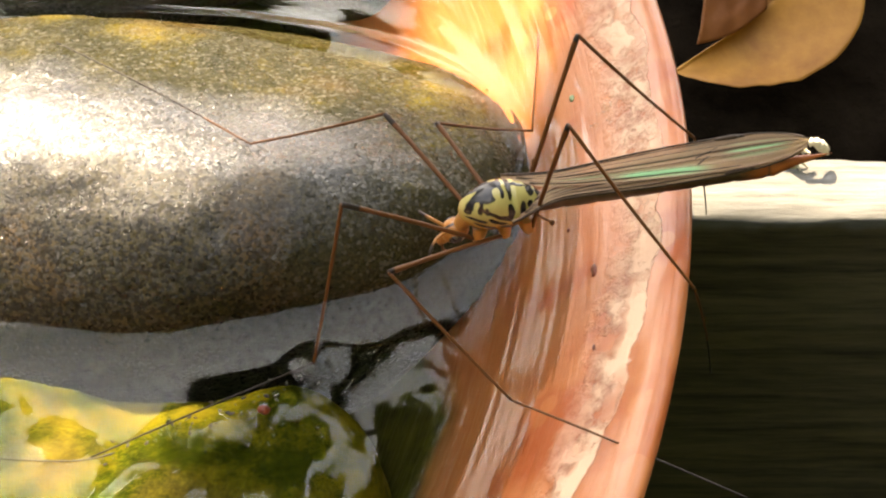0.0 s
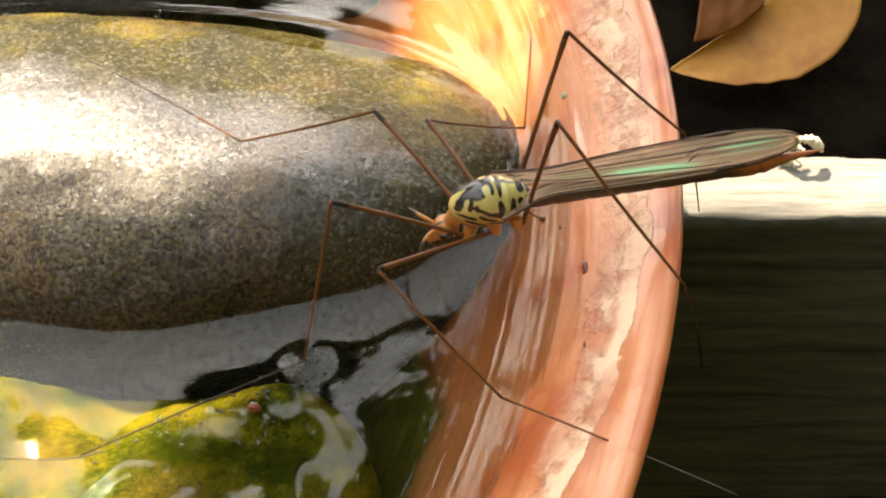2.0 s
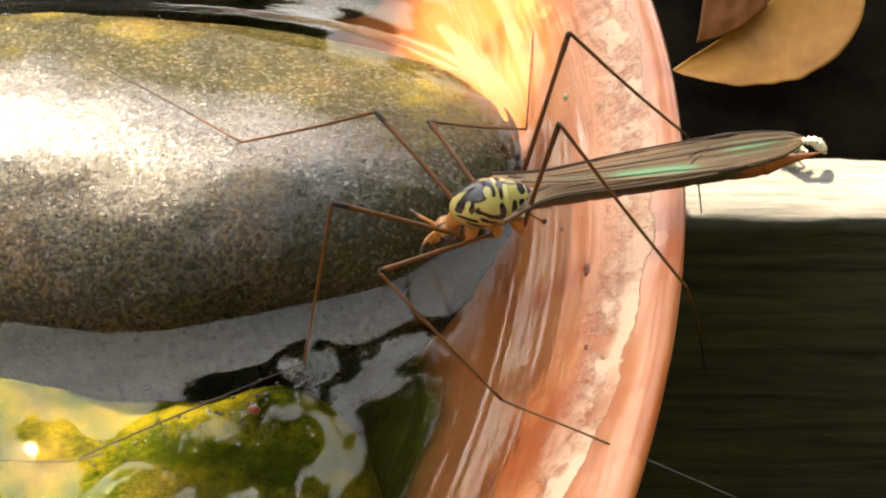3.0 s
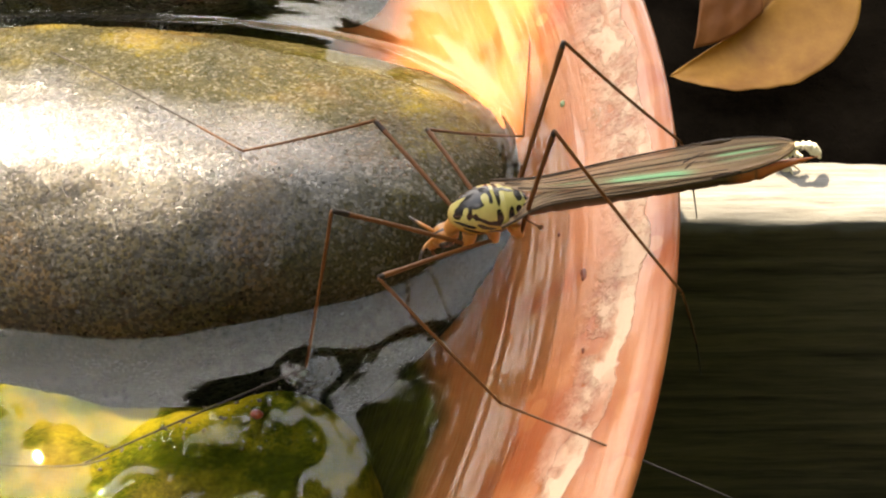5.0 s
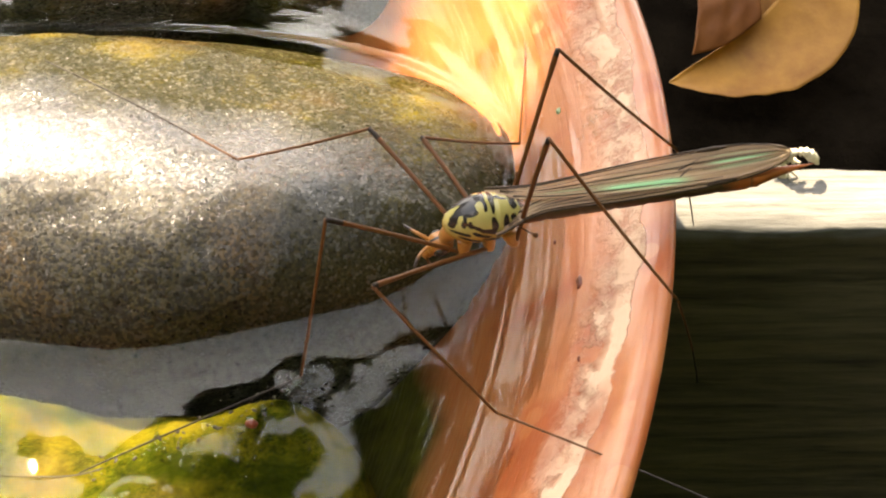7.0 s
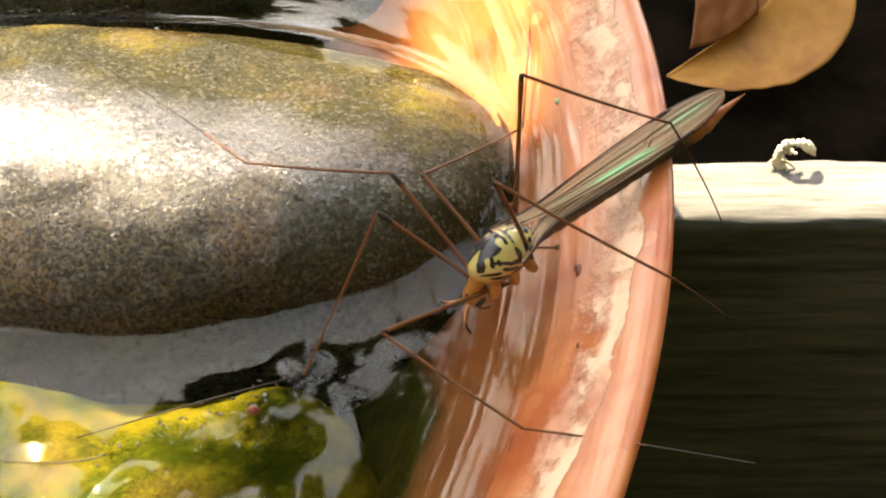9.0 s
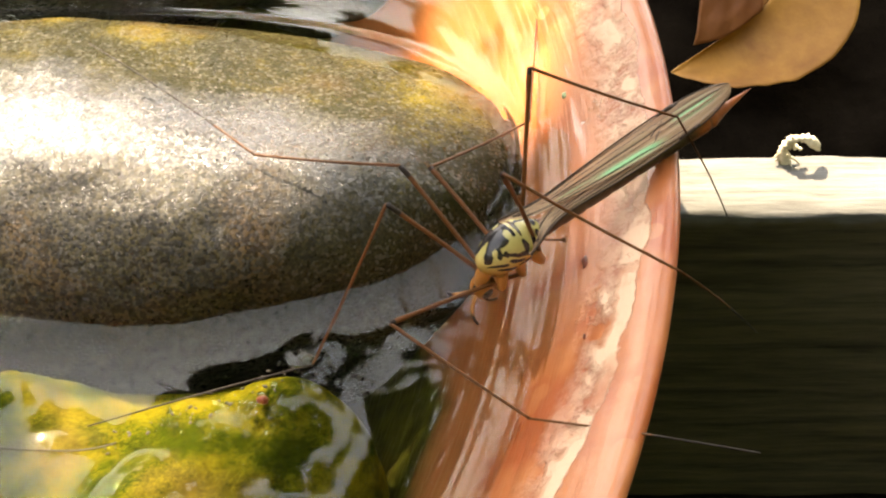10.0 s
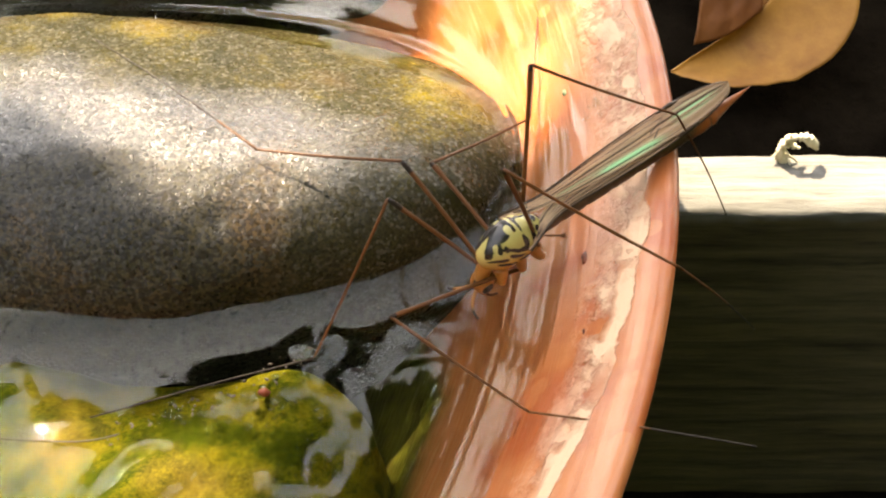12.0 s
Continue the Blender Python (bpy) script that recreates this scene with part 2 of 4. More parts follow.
    l.new(much.outputs[0], add.inputs[1])
    unit = n.new("ShaderNodeVectorMath")
    unit.operation = "NORMALIZE"
    l.new(add.outputs[0], unit.inputs[0])
    l.new(unit.outputs[0], b.inputs["Coat Normal"])

    return m


def mat_water():
    m = bpy.data.materials.new("water")
    m.use_nodes = True
    n, l = m.node_tree.nodes, m.node_tree.links
    n.remove(n["Principled BSDF"])
    g = n.new("ShaderNodeBsdfGlass")
    g.inputs["IOR"].default_value = 1.333
    g.inputs["Roughness"].default_value = 0.0
    g.inputs["Color"].default_value = (0.95, 0.97, 0.93, 1)
    l.new(g.outputs[0], n["Material Output"].inputs["Surface"])
    return m


def mat_wood(name, light, dark, rough=0.75):
    m, n, l, b = material(name, rough, 0.0, 0.25)
    v = coords(n, l, (0.08, 1, 1))
    g = noise_tex(n, l, v, 900, 7, 0.72, 0.2)
    big = noise_tex(n, l, v, 160, 4, 0.6)
    col = ramp(n, l, g, [(0.3, dark), (0.55, light), (0.75, tuple(min(1, 1.25 * c) for c in light))])
    col = mix(n, l, sums(n, l, "MULTIPLY", bw(n, l, big, 0.45, 0.62), 0.7), col, dark)
    # shade of the board's faces, mixed into the wood colour as dark brown
    st = bw(n, l, sums(n, l, "ADD", attribute(n, "face_shade").outputs["Fac"], sums(n, l, "MULTIPLY", sums(n, l, "SUBTRACT", g, 0.5), 0.7)), 0.4, 0.6)
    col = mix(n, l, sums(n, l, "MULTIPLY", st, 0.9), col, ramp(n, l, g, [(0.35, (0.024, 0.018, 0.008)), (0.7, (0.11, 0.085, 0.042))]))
    l.new(col, b.inputs["Base Color"])
    bump(n, l, b, g, 0.8, 0.0003)
    return m


def mat_soil():
    m, n, l, b = material("soil", 1.0, 0.0, 0.0)
    p = coords(n, l)
    g = noise_tex(n, l, p, 120, 8, 0.75)
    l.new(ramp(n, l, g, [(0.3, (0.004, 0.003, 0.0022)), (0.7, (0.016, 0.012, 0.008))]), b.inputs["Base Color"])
    bump(n, l, b, g, 1.0, 0.004)
    return m


def mat_two(name, c1, c2, scale, rough=0.5, spec=0.4, stretch=(1, 1, 1), trans=0.0, bumpd=0.00005):
    m, n, l, b = material(name, rough, 0.0, spec)
    g = noise_tex(n, l, coords(n, l, stretch), scale, 6, 0.65)
    l.new(ramp(n, l, g, [(0.32, c1), (0.68, c2)]), b.inputs["Base Color"])
    b.inputs["Transmission Weight"].default_value = 0.0
    b.inputs["Subsurface Weight"].default_value = trans
    b.inputs["Subsurface Radius"].default_value = (0.001, 0.0006, 0.0003)
    bump(n, l, b, g, 0.7, bumpd)
    return m


def mat_marked(name, base1, base2, mark, rough=0.35, spec=0.5):
    """Cuticle whose dark markings come from the mesh's own mark attribute."""
    m, n, l, b = material(name, rough, 0.0, spec)
    g = noise_tex(n, l, coords(n, l), 1400, 4, 0.6)
    col = mix(n, l, g, base1, base2)
    col = mix(n, l, attribute(n, "under").outputs["Fac"], col, (0.42, 0.19, 0.035))
    a = sums(n, l, "ADD", attribute(n, "mark").outputs["Fac"], sums(n, l, "MULTIPLY", sums(n, l, "SUBTRACT", g, 0.5), 0.3))
    col = mix(n, l, bw(n, l, a, 0.42, 0.56), col, mark)
    l.new(col, b.inputs["Base Color"])
    bump(n, l, b, noise_tex(n, l, coords(n, l), 5000, 3, 0.6), 0.4, 0.00003)
    return m


def mat_wing():
    """Smoky see-through membrane with a green and pink sheen between the veins, the green painted into its colour."""
    m = bpy.data.materials.new("wing_membrane")
    m.use_nodes = True
    n, l = m.node_tree.nodes, m.node_tree.links
    b = n["Principled BSDF"]
    p = coords(n, l, (0.12, 1, 1))
    g = noise_tex(n, l, p, 900, 4, 0.6)
    b.inputs["Roughness"].default_value = 0.4
    tone = ramp(n, l, g, [(0.35, (0.17, 0.095, 0.042)), (0.65, (0.33, 0.20, 0.10))])
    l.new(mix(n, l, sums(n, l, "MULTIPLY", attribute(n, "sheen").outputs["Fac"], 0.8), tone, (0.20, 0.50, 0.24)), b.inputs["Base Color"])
    t = n.new("ShaderNodeBsdfTransparent")
    t.inputs["Color"].default_value = (0.90, 0.80, 0.70, 1)
    s = n.new("ShaderNodeBsdfGlossy")
    s.inputs["Roughness"].default_value = 0.3
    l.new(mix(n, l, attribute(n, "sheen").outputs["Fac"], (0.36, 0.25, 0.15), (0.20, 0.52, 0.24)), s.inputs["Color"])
    m1 = n.new("ShaderNodeMixShader")
    m1.inputs[0].default_value = 0.66
    l.new(t.outputs[0], m1.inputs[1])
    l.new(b.outputs[0], m1.inputs[2])
    m2 = n.new("ShaderNodeMixShader")
    l.new(sums(n, l, "ADD", sums(n, l, "MULTIPLY", attribute(n, "sheen").outputs["Fac"], 0.20), 0.12), m2.inputs[0])
    l.new(m1.outputs[0], m2.inputs[1])
    l.new(s.outputs[0], m2.inputs[2])
    l.new(m2.outputs[0], n["Material Output"].inputs["Surface"])
    return m


BOWL = mat_bowl()
WATER = mat_water()
STONE_GREY = mat_stone("wet_grey_stone", (0.040, 0.037, 0.029), (0.008, 0.007, 0.005), ((0.009, 0.010, 0.002), (0.026, 0.022, 0.004), (0.16, 0.12, 0.009)), 0.50, 0.90, 0.36, 1.0, 1.0, 0.2)
STONE_YELLOW = mat_stone("algae_stone", (0.06, 0.05, 0.008), (0.015, 0.015, 0.003), ((0.008, 0.013, 0.001), (0.027, 0.034, 0.003), (0.105, 0.086, 0.007)), 0.3, 0.6, 0.8, 0.0, 1.2, 0.03, 0.05, 330, 0.04, 0.11, fleck=0.95)
WOOD = mat_wood("weathered_wood", (0.22, 0.212, 0.195), (0.045, 0.045, 0.037))
SOIL = mat_soil()
LEAF = mat_two("dry_leaf", (0.22, 0.085, 0.014), (0.50, 0.24, 0.045), 90, 0.6, 0.3, (1, 1, 1), 0.0, 0.0004)
LEAF_DARK = mat_two("dry_leaf_inside", (0.12, 0.035, 0.011), (0.27, 0.095, 0.024), 90, 0.6, 0.3, (1, 1, 1), 0.0, 0.0004)
HUSK = mat_two("pale_husk", (0.38, 0.30, 0.16), (0.85, 0.80, 0.66), 600, 0.7, 0.3)
THORAX = mat_marked("yellow_black_cuticle", (0.30, 0.25, 0.075), (0.45, 0.39, 0.15), (0.012, 0.010, 0.010), 0.24)
HEADM = mat_marked("orange_cuticle", (0.28, 0.10, 0.02), (0.46, 0.20, 0.05), (0.02, 0.012, 0.01), 0.35)
ABDOMEN = mat_marked("amber_abdomen", (0.22, 0.048, 0.011), (0.36, 0.095, 0.02), (0.06, 0.028, 0.015), 0.4)
LEGM = mat_marked("leg_cuticle", (0.060, 0.021, 0.005), (0.13, 0.047, 0.012), (0.012, 0.007, 0.004), 0.5, 0.22)
WING = mat_wing()
VEIN = mat_two("wing_vein", (0.022, 0.011, 0.006), (0.05, 0.028, 0.014), 900, 0.5, 0.25)
FOLIAGE = mat_two("foliage", (0.035, 0.06, 0.012), (0.09, 0.14, 0.03), 40, 0.5)
DEBRIS = mat_two("dark_debris", (0.01, 0.008, 0.005), (0.045, 0.03, 0.015), 900, 0.5)
STALK = mat_two("red_brown_stalk", (0.025, 0.012, 0.006), (0.08, 0.036, 0.018), 900, 0.5)
REDBIT = mat_two("rust_red_bit", (0.07, 0.012, 0.005), (0.18, 0.035, 0.012), 700, 0.35)
DROPLET = mat_water()
DROPLET.name = "droplet"
GREENBIT = mat_two("green_bit", (0.10, 0.16, 0.06), (0.30, 0.36, 0.20), 900, 0.5)
EYE = mat_two("eye", (0.012, 0.008, 0.008), (0.03, 0.02, 0.015), 2000, 0.15, 0.6)


# ---- building helpers ----
def mesh_from(name, verts, faces, mat, smooth=True, attrs=None):
    me = bpy.data.meshes.new(name)
    me.from_pydata([tuple(float(c) * MM for c in v) for v in verts], [], faces)
    me.materials.append(mat)
    if smooth:
        me.polygons.foreach_set("use_smooth", [True] * len(me.polygons))
    for key, vals in (attrs or {}).items():
        a = me.attributes.new(key, "FLOAT", "POINT")
        a.data.foreach_set("value", [float(v) for v in vals])
    me.update()
    return me


def part(name, me, parent, label=""):
    ob = new(name, me)
    ob.parent = parent
    return tagged(ob, label)


def grid_faces(nu, nv, wrap_v=True):
    f = []
    for i in range(nu - 1):
        for j in range(nv if wrap_v else nv - 1):
            k = (j + 1) % nv
            f.append((i * nv + j, i * nv + k, (i + 1) * nv + k, (i + 1) * nv + j))
    return f


def tube(path, radii, sides=8, cap=True):
    """Verts and faces of a round tube along points, in millimetres."""
    pts = [Vector(p) for p in path]
    verts, faces = [], []
    ref = Vector((0.13, 0.21, 1.0)).normalized()
    for i, p in enumerate(pts):
        d = (pts[min(i + 1, len(pts) - 1)] - pts[max(i - 1, 0)]).normalized()
        if abs(d.dot(ref)) > 0.98:
            ref = Vector((1, 0.2, 0.1)).normalized()
        a = d.cross(ref).normalized()
        b = d.cross(a)
        for j in range(sides):
            t = 2 * math.pi * j / sides
            verts.append(p + radii[i] * (math.cos(t) * a + math.sin(t) * b))
    faces = grid_faces(len(pts), sides)
    if cap:
        faces.append(tuple(range(sides))[::-1])
        faces.append(tuple(range((len(pts) - 1) * sides, len(pts) * sides)))
    return verts, faces


def joined(pieces):
    verts, faces = [], []
    for v, f in pieces:
        o = len(verts)
        verts += list(v)
        faces += [tuple(i + o for i in q) for q in f]
    return verts, faces


def bezier(p, steps):
    p = [Vector(q) for q in p]
    out = []
    for i in range(steps + 1):
        t = i / steps
        q = p[:]
        while len(q) > 1:
            q = [a.lerp(b, t) for a, b in zip(q, q[1:])]
        out.append(q[0])
    return out


# ---- ground and bowl ----
GROUND = -46.0


def build_ground():
    n = 120
    s = [math.copysign(abs(u) ** 4.0, u) for u in np.linspace(-1, 1, n)]
    verts = []
    for a in s:
        for b in s:
            x, y = 60000 * a + 20, 60000 * b + 70
            near = math.exp(-((x - 20) ** 2 + (y - 70) ** 2) / 300.0 ** 2)
            z = GROUND - 1.0 + near * 2.0 * noise.noise(Vector((x * 0.05, y * 0.05, 3.0)))
            verts.append((x, y, min(z, GROUND - 0.05)))
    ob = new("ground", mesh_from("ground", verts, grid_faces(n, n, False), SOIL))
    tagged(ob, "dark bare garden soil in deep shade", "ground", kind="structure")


BOWL_C = Vector((-53.0, 46.0, 0.0))
PROFILE = [(0.01, -18.6), (30, -18.6), (41, -17.4), (48, -14), (52.6, -8), (55.7, -3.6), (58.05, 0), (59.9, 1.9), (61.4, 3.2), (62.5, 4.1), (63.3, 4.85), (63.9, 5.25),
           (64.35, 5.35), (64.7, 5.15), (64.8, 4.7), (64.5, 4.2), (63.4, 3.0), (61.5, 0), (58.5, -5), (54, -11), (46, -18), (37, -22), (30, -25), (27, -30), (29, -36), (32, GROUND), (28, GROUND), (24, -36), (0.01, -30)]


def build_bowl():
    fine = []
    for (r0, z0), (r1, z1) in zip(PROFILE, PROFILE[1:]):
        k = max(1, int(math.hypot(r1 - r0, z1 - z0) / 0.9))
        fine += [(r0 + (r1 - r0) * i / k, z0 + (z1 - z0) * i / k) for i in range(k)]
    fine.append(PROFILE[-1])
    for _ in range(2):
        fine = [fine[0]] + [tuple((a + 2 * b + c) / 4 for a, b, c in zip(fine[i - 1], fine[i], fine[i + 1])) for i in range(1, len(fine) - 1)] + [fine[-1]]
    n = 360
    verts = []
    for r, z in fine:
        for j in range(n):
            t = 2 * math.pi * j / n
            w = 0.10 * noise.noise(Vector((3 * math.cos(t), 3 * math.sin(t), 7))) * min(1, r / 50)
            verts.append(((r + w) * math.cos(t), (r + w) * math.sin(t), z + 0.6 * w))
    ob = new("water_bowl", mesh_from("water_bowl", verts, grid_faces(len(fine), n), BOWL))
    ob.location = BOWL_C * MM
    tagged(ob, "round copper-coloured glazed clay bowl with lime crust, filled with water", "bowl")


# ---- stones: (centre, half sizes, powers in plan and in section, roughness of outline, turn) ----
STONES = {
    "flat": ((-20.0, 45.5, -5.6), (24.8, 12.1, 11.0), (2.25, 4.2), 0.6, 0.0),
    "low": ((-14.8, 17.3, -9.45), (12.8, 15.3, 9.2), (5.0, 8.0), 0.0, 0.0),
    "back": ((-29.0, 75.5, -7.5), (20.0, 15.0, 10.8), (2.4, 2.4), 0.6, 8.0),
    "far": ((-6.5, 76.0, -10.0), (10.0, 12.0, 8.6), (2.3, 2.3), 0.5, 20.0),
}


def unit_level(u, v, w, p):
    return ((np.abs(u) ** p[0] + np.abs(v) ** p[0]) ** (p[1] / p[0]) + np.abs(w) ** p[1]) ** (1 / p[1])


def stone_level(key, x, y, z):
    """Below 1 inside the stone, above 1 outside."""
    (cx, cy, cz), (a, b, c), p, _, turn = STONES[key]
    t = radians(turn)
    u = (x - cx) * math.cos(t) + (y - cy) * math.sin(t)
    v = -(x - cx) * math.sin(t) + (y - cy) * math.cos(t)
    return unit_level(u / a, v / b, (z - cz) / c, p)


def low_lumps(x, y, fine=1.0):
    """Knobs and dents of the algae-covered stone's top."""
    v = Vector((x, y, 3.0))
    z = 0.55 * noise.noise(v * 0.33) + fine * (0.26 * noise.noise(v * 0.85) + 0.16 * noise.noise(v * 2.1) + 0.08 * noise.noise(v * 5.0))
    for bx, by, amp, wid in ((-19.3, 31.2, 1.0, 1.9), (-6.3, 31.2, 1.3, 1.5), (-13.6, 31.8, -2.2, 2.5), (-10.3, 32.4, -1.6, 1.5), (-13.0, 25.5, 0.3, 3.0), (-4.5, 28.0, 0.5, 2.0)):
        z += amp * math.exp(-((x - bx) ** 2 + (y - by) ** 2) / wid ** 2)
    return z


def low_top(x, y):
    (cx, cy, cz), (a, b, c), p, _, _ = STONES["low"]
    rho = (abs((x - cx) / a) ** p[0] + abs((y - cy) / b) ** p[0]) ** (1 / p[0])
    if rho >= 1.0:
        return -9.0
    return cz + c * (1 - rho ** p[1]) ** (1 / p[1]) + low_lumps(x, y, 0.08)


def build_stone(key, mat, label, moss_of, relief=0.0, damp_shade_of=lambda q: 0.0):
    (cx, cy, cz), (a, b, c), p, rough, turn = STONES[key]
    nu, nv = 170, 280
    verts, moss, damp_shade = [], [], []
    for i in range(nu):
        ph = math.pi * (i + 0.02) / (nu - 0.96)
        for j in range(nv):
            th = 2 * math.pi * j / nv
            d = Vector((math.sin(ph) * math.cos(th), math.sin(ph) * math.sin(th), math.cos(ph)))
            k = 1.0 / float(unit_level(d.x, d.y, d.z, p))
            q = Vector((d.x * k * a, d.y * k * b, d.z * k * c))
            s = q * 0.09 + Vector((cx, cy, 0))
            dn = rough * noise.noise(s) + 0.40 * rough * noise.noise(s * 3.1) + 0.16 * rough * noise.noise(s * 9) + 0.06 * rough * noise.noise(s * 24)
            q += d * dn + d * relief * max(0.0, noise.noise(q * 0.35 + Vector((cx, 5, 2)))) ** 2
            if key == "flat":
                # a crest along the far third, sloping gently to the near edge and steeply behind
                top = max(0.0, min(1.0, (q.z - 3.0) / 6.0))
                e = q.y + 0.6 + 0.5 * max(0.0, min(12.0, q.x))
                near, far = (math.sqrt(e * e + 1) - e) / 2, (math.sqrt(e * e + 4) + e) / 2
                q.z -= top * (near * near / 84 + 0.23 * far)
            if key == "low":
                q.z += low_lumps(q.x + cx, q.y + cy) * max(0.0, d.z) ** 0.3
            verts.append(q)
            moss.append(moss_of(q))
            damp_shade.append(damp_shade_of(q))
    ob = new("stone", mesh_from("stone", verts, [g[::-1] for g in grid_faces(nu, nv)], mat, True, {"moss": moss, "damp_shade": damp_shade}))
    ob.matrix_world = pose(cx * MM, cy * MM, cz * MM, 0, -0.5 if key == "flat" else 0, turn)
    tagged(ob, label, "stone", "stones in the bowl")
    return ob


# ---- water: flat with menisci at the wall, the stones and a foot ----
FOOT = (-5.7, 32.3)


def water_height(x, y):
    x, y = np.atleast_1d(x).astype(float), np.atleast_1d(y).astype(float)
    z = np.zeros_like(x)
    r = np.hypot(x - BOWL_C.x, y - BOWL_C.y)
    z += 1.05 * np.exp(-np.clip(59.05 - r, -0.7, None) / 1.5)
    for key, amp, reach in (("flat", 0.72, 1.7), ("back", 0.9, 1.7)):
        lv = stone_level(key, x, y, 0.0)
        e = 0.05
        gx = (stone_level(key, x + e, y, 0.0) - lv) / e
        gy = (stone_level(key, x, y + e, 0.0) - lv) / e
        d = (lv - 1) / np.maximum(np.hypot(gx, gy), 1e-4)
        z += amp * np.exp(-np.clip(d, -0.4, None) / reach)
    for bx, by, amp, wid in ((-9.0, 29.6, 0.2, 1.0), (FOOT[0], FOOT[1], 0.35, 0.5), (4.9, 47.6, -0.55, 2.2)):
        z += amp * np.exp(-np.hypot(x - bx, y - by) / wid)
    # water clings to the knobs of the low stone
    near = (x > -30) & (x < 0) & (y < 34)
    cling = np.zeros_like(x)
    cling[near] = [0.12 * math.exp(min(0.0, low_top(float(u), float(v)) - 0.1) / 0.55) + 0.006 * noise.noise(Vector((u, v, 9.0)) * 4.0) for u, v in zip(x[near], y[near])]
    z += cling
    t = np.arctan2(y - BOWL_C.y, x - BOWL_C.x)
    z += 0.013 * np.exp(-np.clip(59.2 - r, 0, None) / 2.2) * (np.sin(9.0 * r + 0.5 * np.sin(5 * t)) + 0.8 * np.sin(16.0 * r - 0.4 * np.sin(9 * t + 1)))
    # furrows fan out from the foot that stands where stone and wall close in
    fx, fy = x - 5.0, y - 47.4
    rho, phi = np.hypot(fx, fy), np.arctan2(fx, fy)
    fan = np.clip((np.cos(phi) - 0.1) / 0.5, 0, 1)
    z += fan * rho * np.exp(-rho / 6.0) * (0.020 * np.sin(11 * phi + 0.5) + 0.010 * np.sin(23 * phi + 0.2 * rho))
    z += 0.02 * np.sin(0.9 * x + 0.5 * y) * np.sin(0.7 * y - 0.3 * x)
    return z


def build_water():
    ang = np.concatenate([np.arange(-48, 48, 0.28), np.arange(48, 312, 2.0)])
    rad = np.concatenate([np.linspace(0.2, 22, 30)[:-1], np.linspace(22, 55, 95)[:-1], np.linspace(55, 60.0, 120)])
    a, r = np.meshgrid(np.radians(ang), rad)
    x = BOWL_C.x + r * np.cos(a)
    y = BOWL_C.y + r * np.sin(a)
    z = water_height(x, y)
    verts = np.stack([x.ravel(), y.ravel(), z.ravel()], 1)
    ob = new("water", mesh_from("water", verts, [q[::-1] for q in grid_faces(len(rad), len(ang))], WATER))
    ob.visible_shadow = False
    tagged(ob, "still clear water with raised edges reflecting the sky", "water", kind="structure")


# ---- wooden board beside the bowl ----
def rounded_box(lo, hi, seg, edge, wobble, seed):
    """A box cut into fine cells with worn edges, lying along x."""
    xs = np.linspace(lo[0], hi[0], seg)
    ring = []
    k = 10
    y0, y1, z0, z1 = lo[1], hi[1], lo[2], hi[2]
    for cx, cy, s in ((y1 - edge, z1 - edge, 0), (y0 + edge, z1 - edge, 1), (y0 + edge, z0 + edge, 2), (y1 - edge, z0 + edge, 3)):
        for i in range(k):
            t = math.pi / 2 * (s + i / (k - 1))
            ring.append((cx + edge * math.cos(t), cy + edge * math.sin(t)))
        nx = [(y0 + edge, z1), (y0, z0 + edge), (y1 - edge, z0), (y1, z1 - edge)][s]
        last = ring[-1]
        for i in range(1, 14):
            f = i / 14
            ring.append((last[0] + (nx[0] - last[0]) * f, last[1] + (nx[1] - last[1]) * f))
    verts = []
    for x in xs:
        for y, z in ring:
            w = wobble * noise.noise(Vector((x * 0.25, y * 1.1, z * 0.9 + seed)))
            w2 = 0.5 * wobble * noise.noise(Vector((x * 0.9, y * 3, z * 3 + seed)))
            verts.append((x, y + w, z + w2 + 0.6 * w))
    n = len(ring)
    faces = grid_faces(len(xs), n)
    faces += [tuple(range(n))[::-1], tuple(range((len(xs) - 1) * n, len(xs) * n))]
    return verts, faces


def build_board():
    v, f = rounded_box((9.0, 52.5, GROUND), (150.0, 57.9, -11.7), 330, 0.28, 0.16, 4.0)
    # faces below the top edge are painted dark for their shade; the top stays light
    face_shade = [max(0.0, min(1.0, (-11.8 - p[2]) / 0.5)) for p in v]
    ob = new("board", mesh_from("board", v, f, WOOD, True, {"face_shade": face_shade}))
    tagged(ob, "weathered grey wooden board standing on edge beside the bowl", "board")


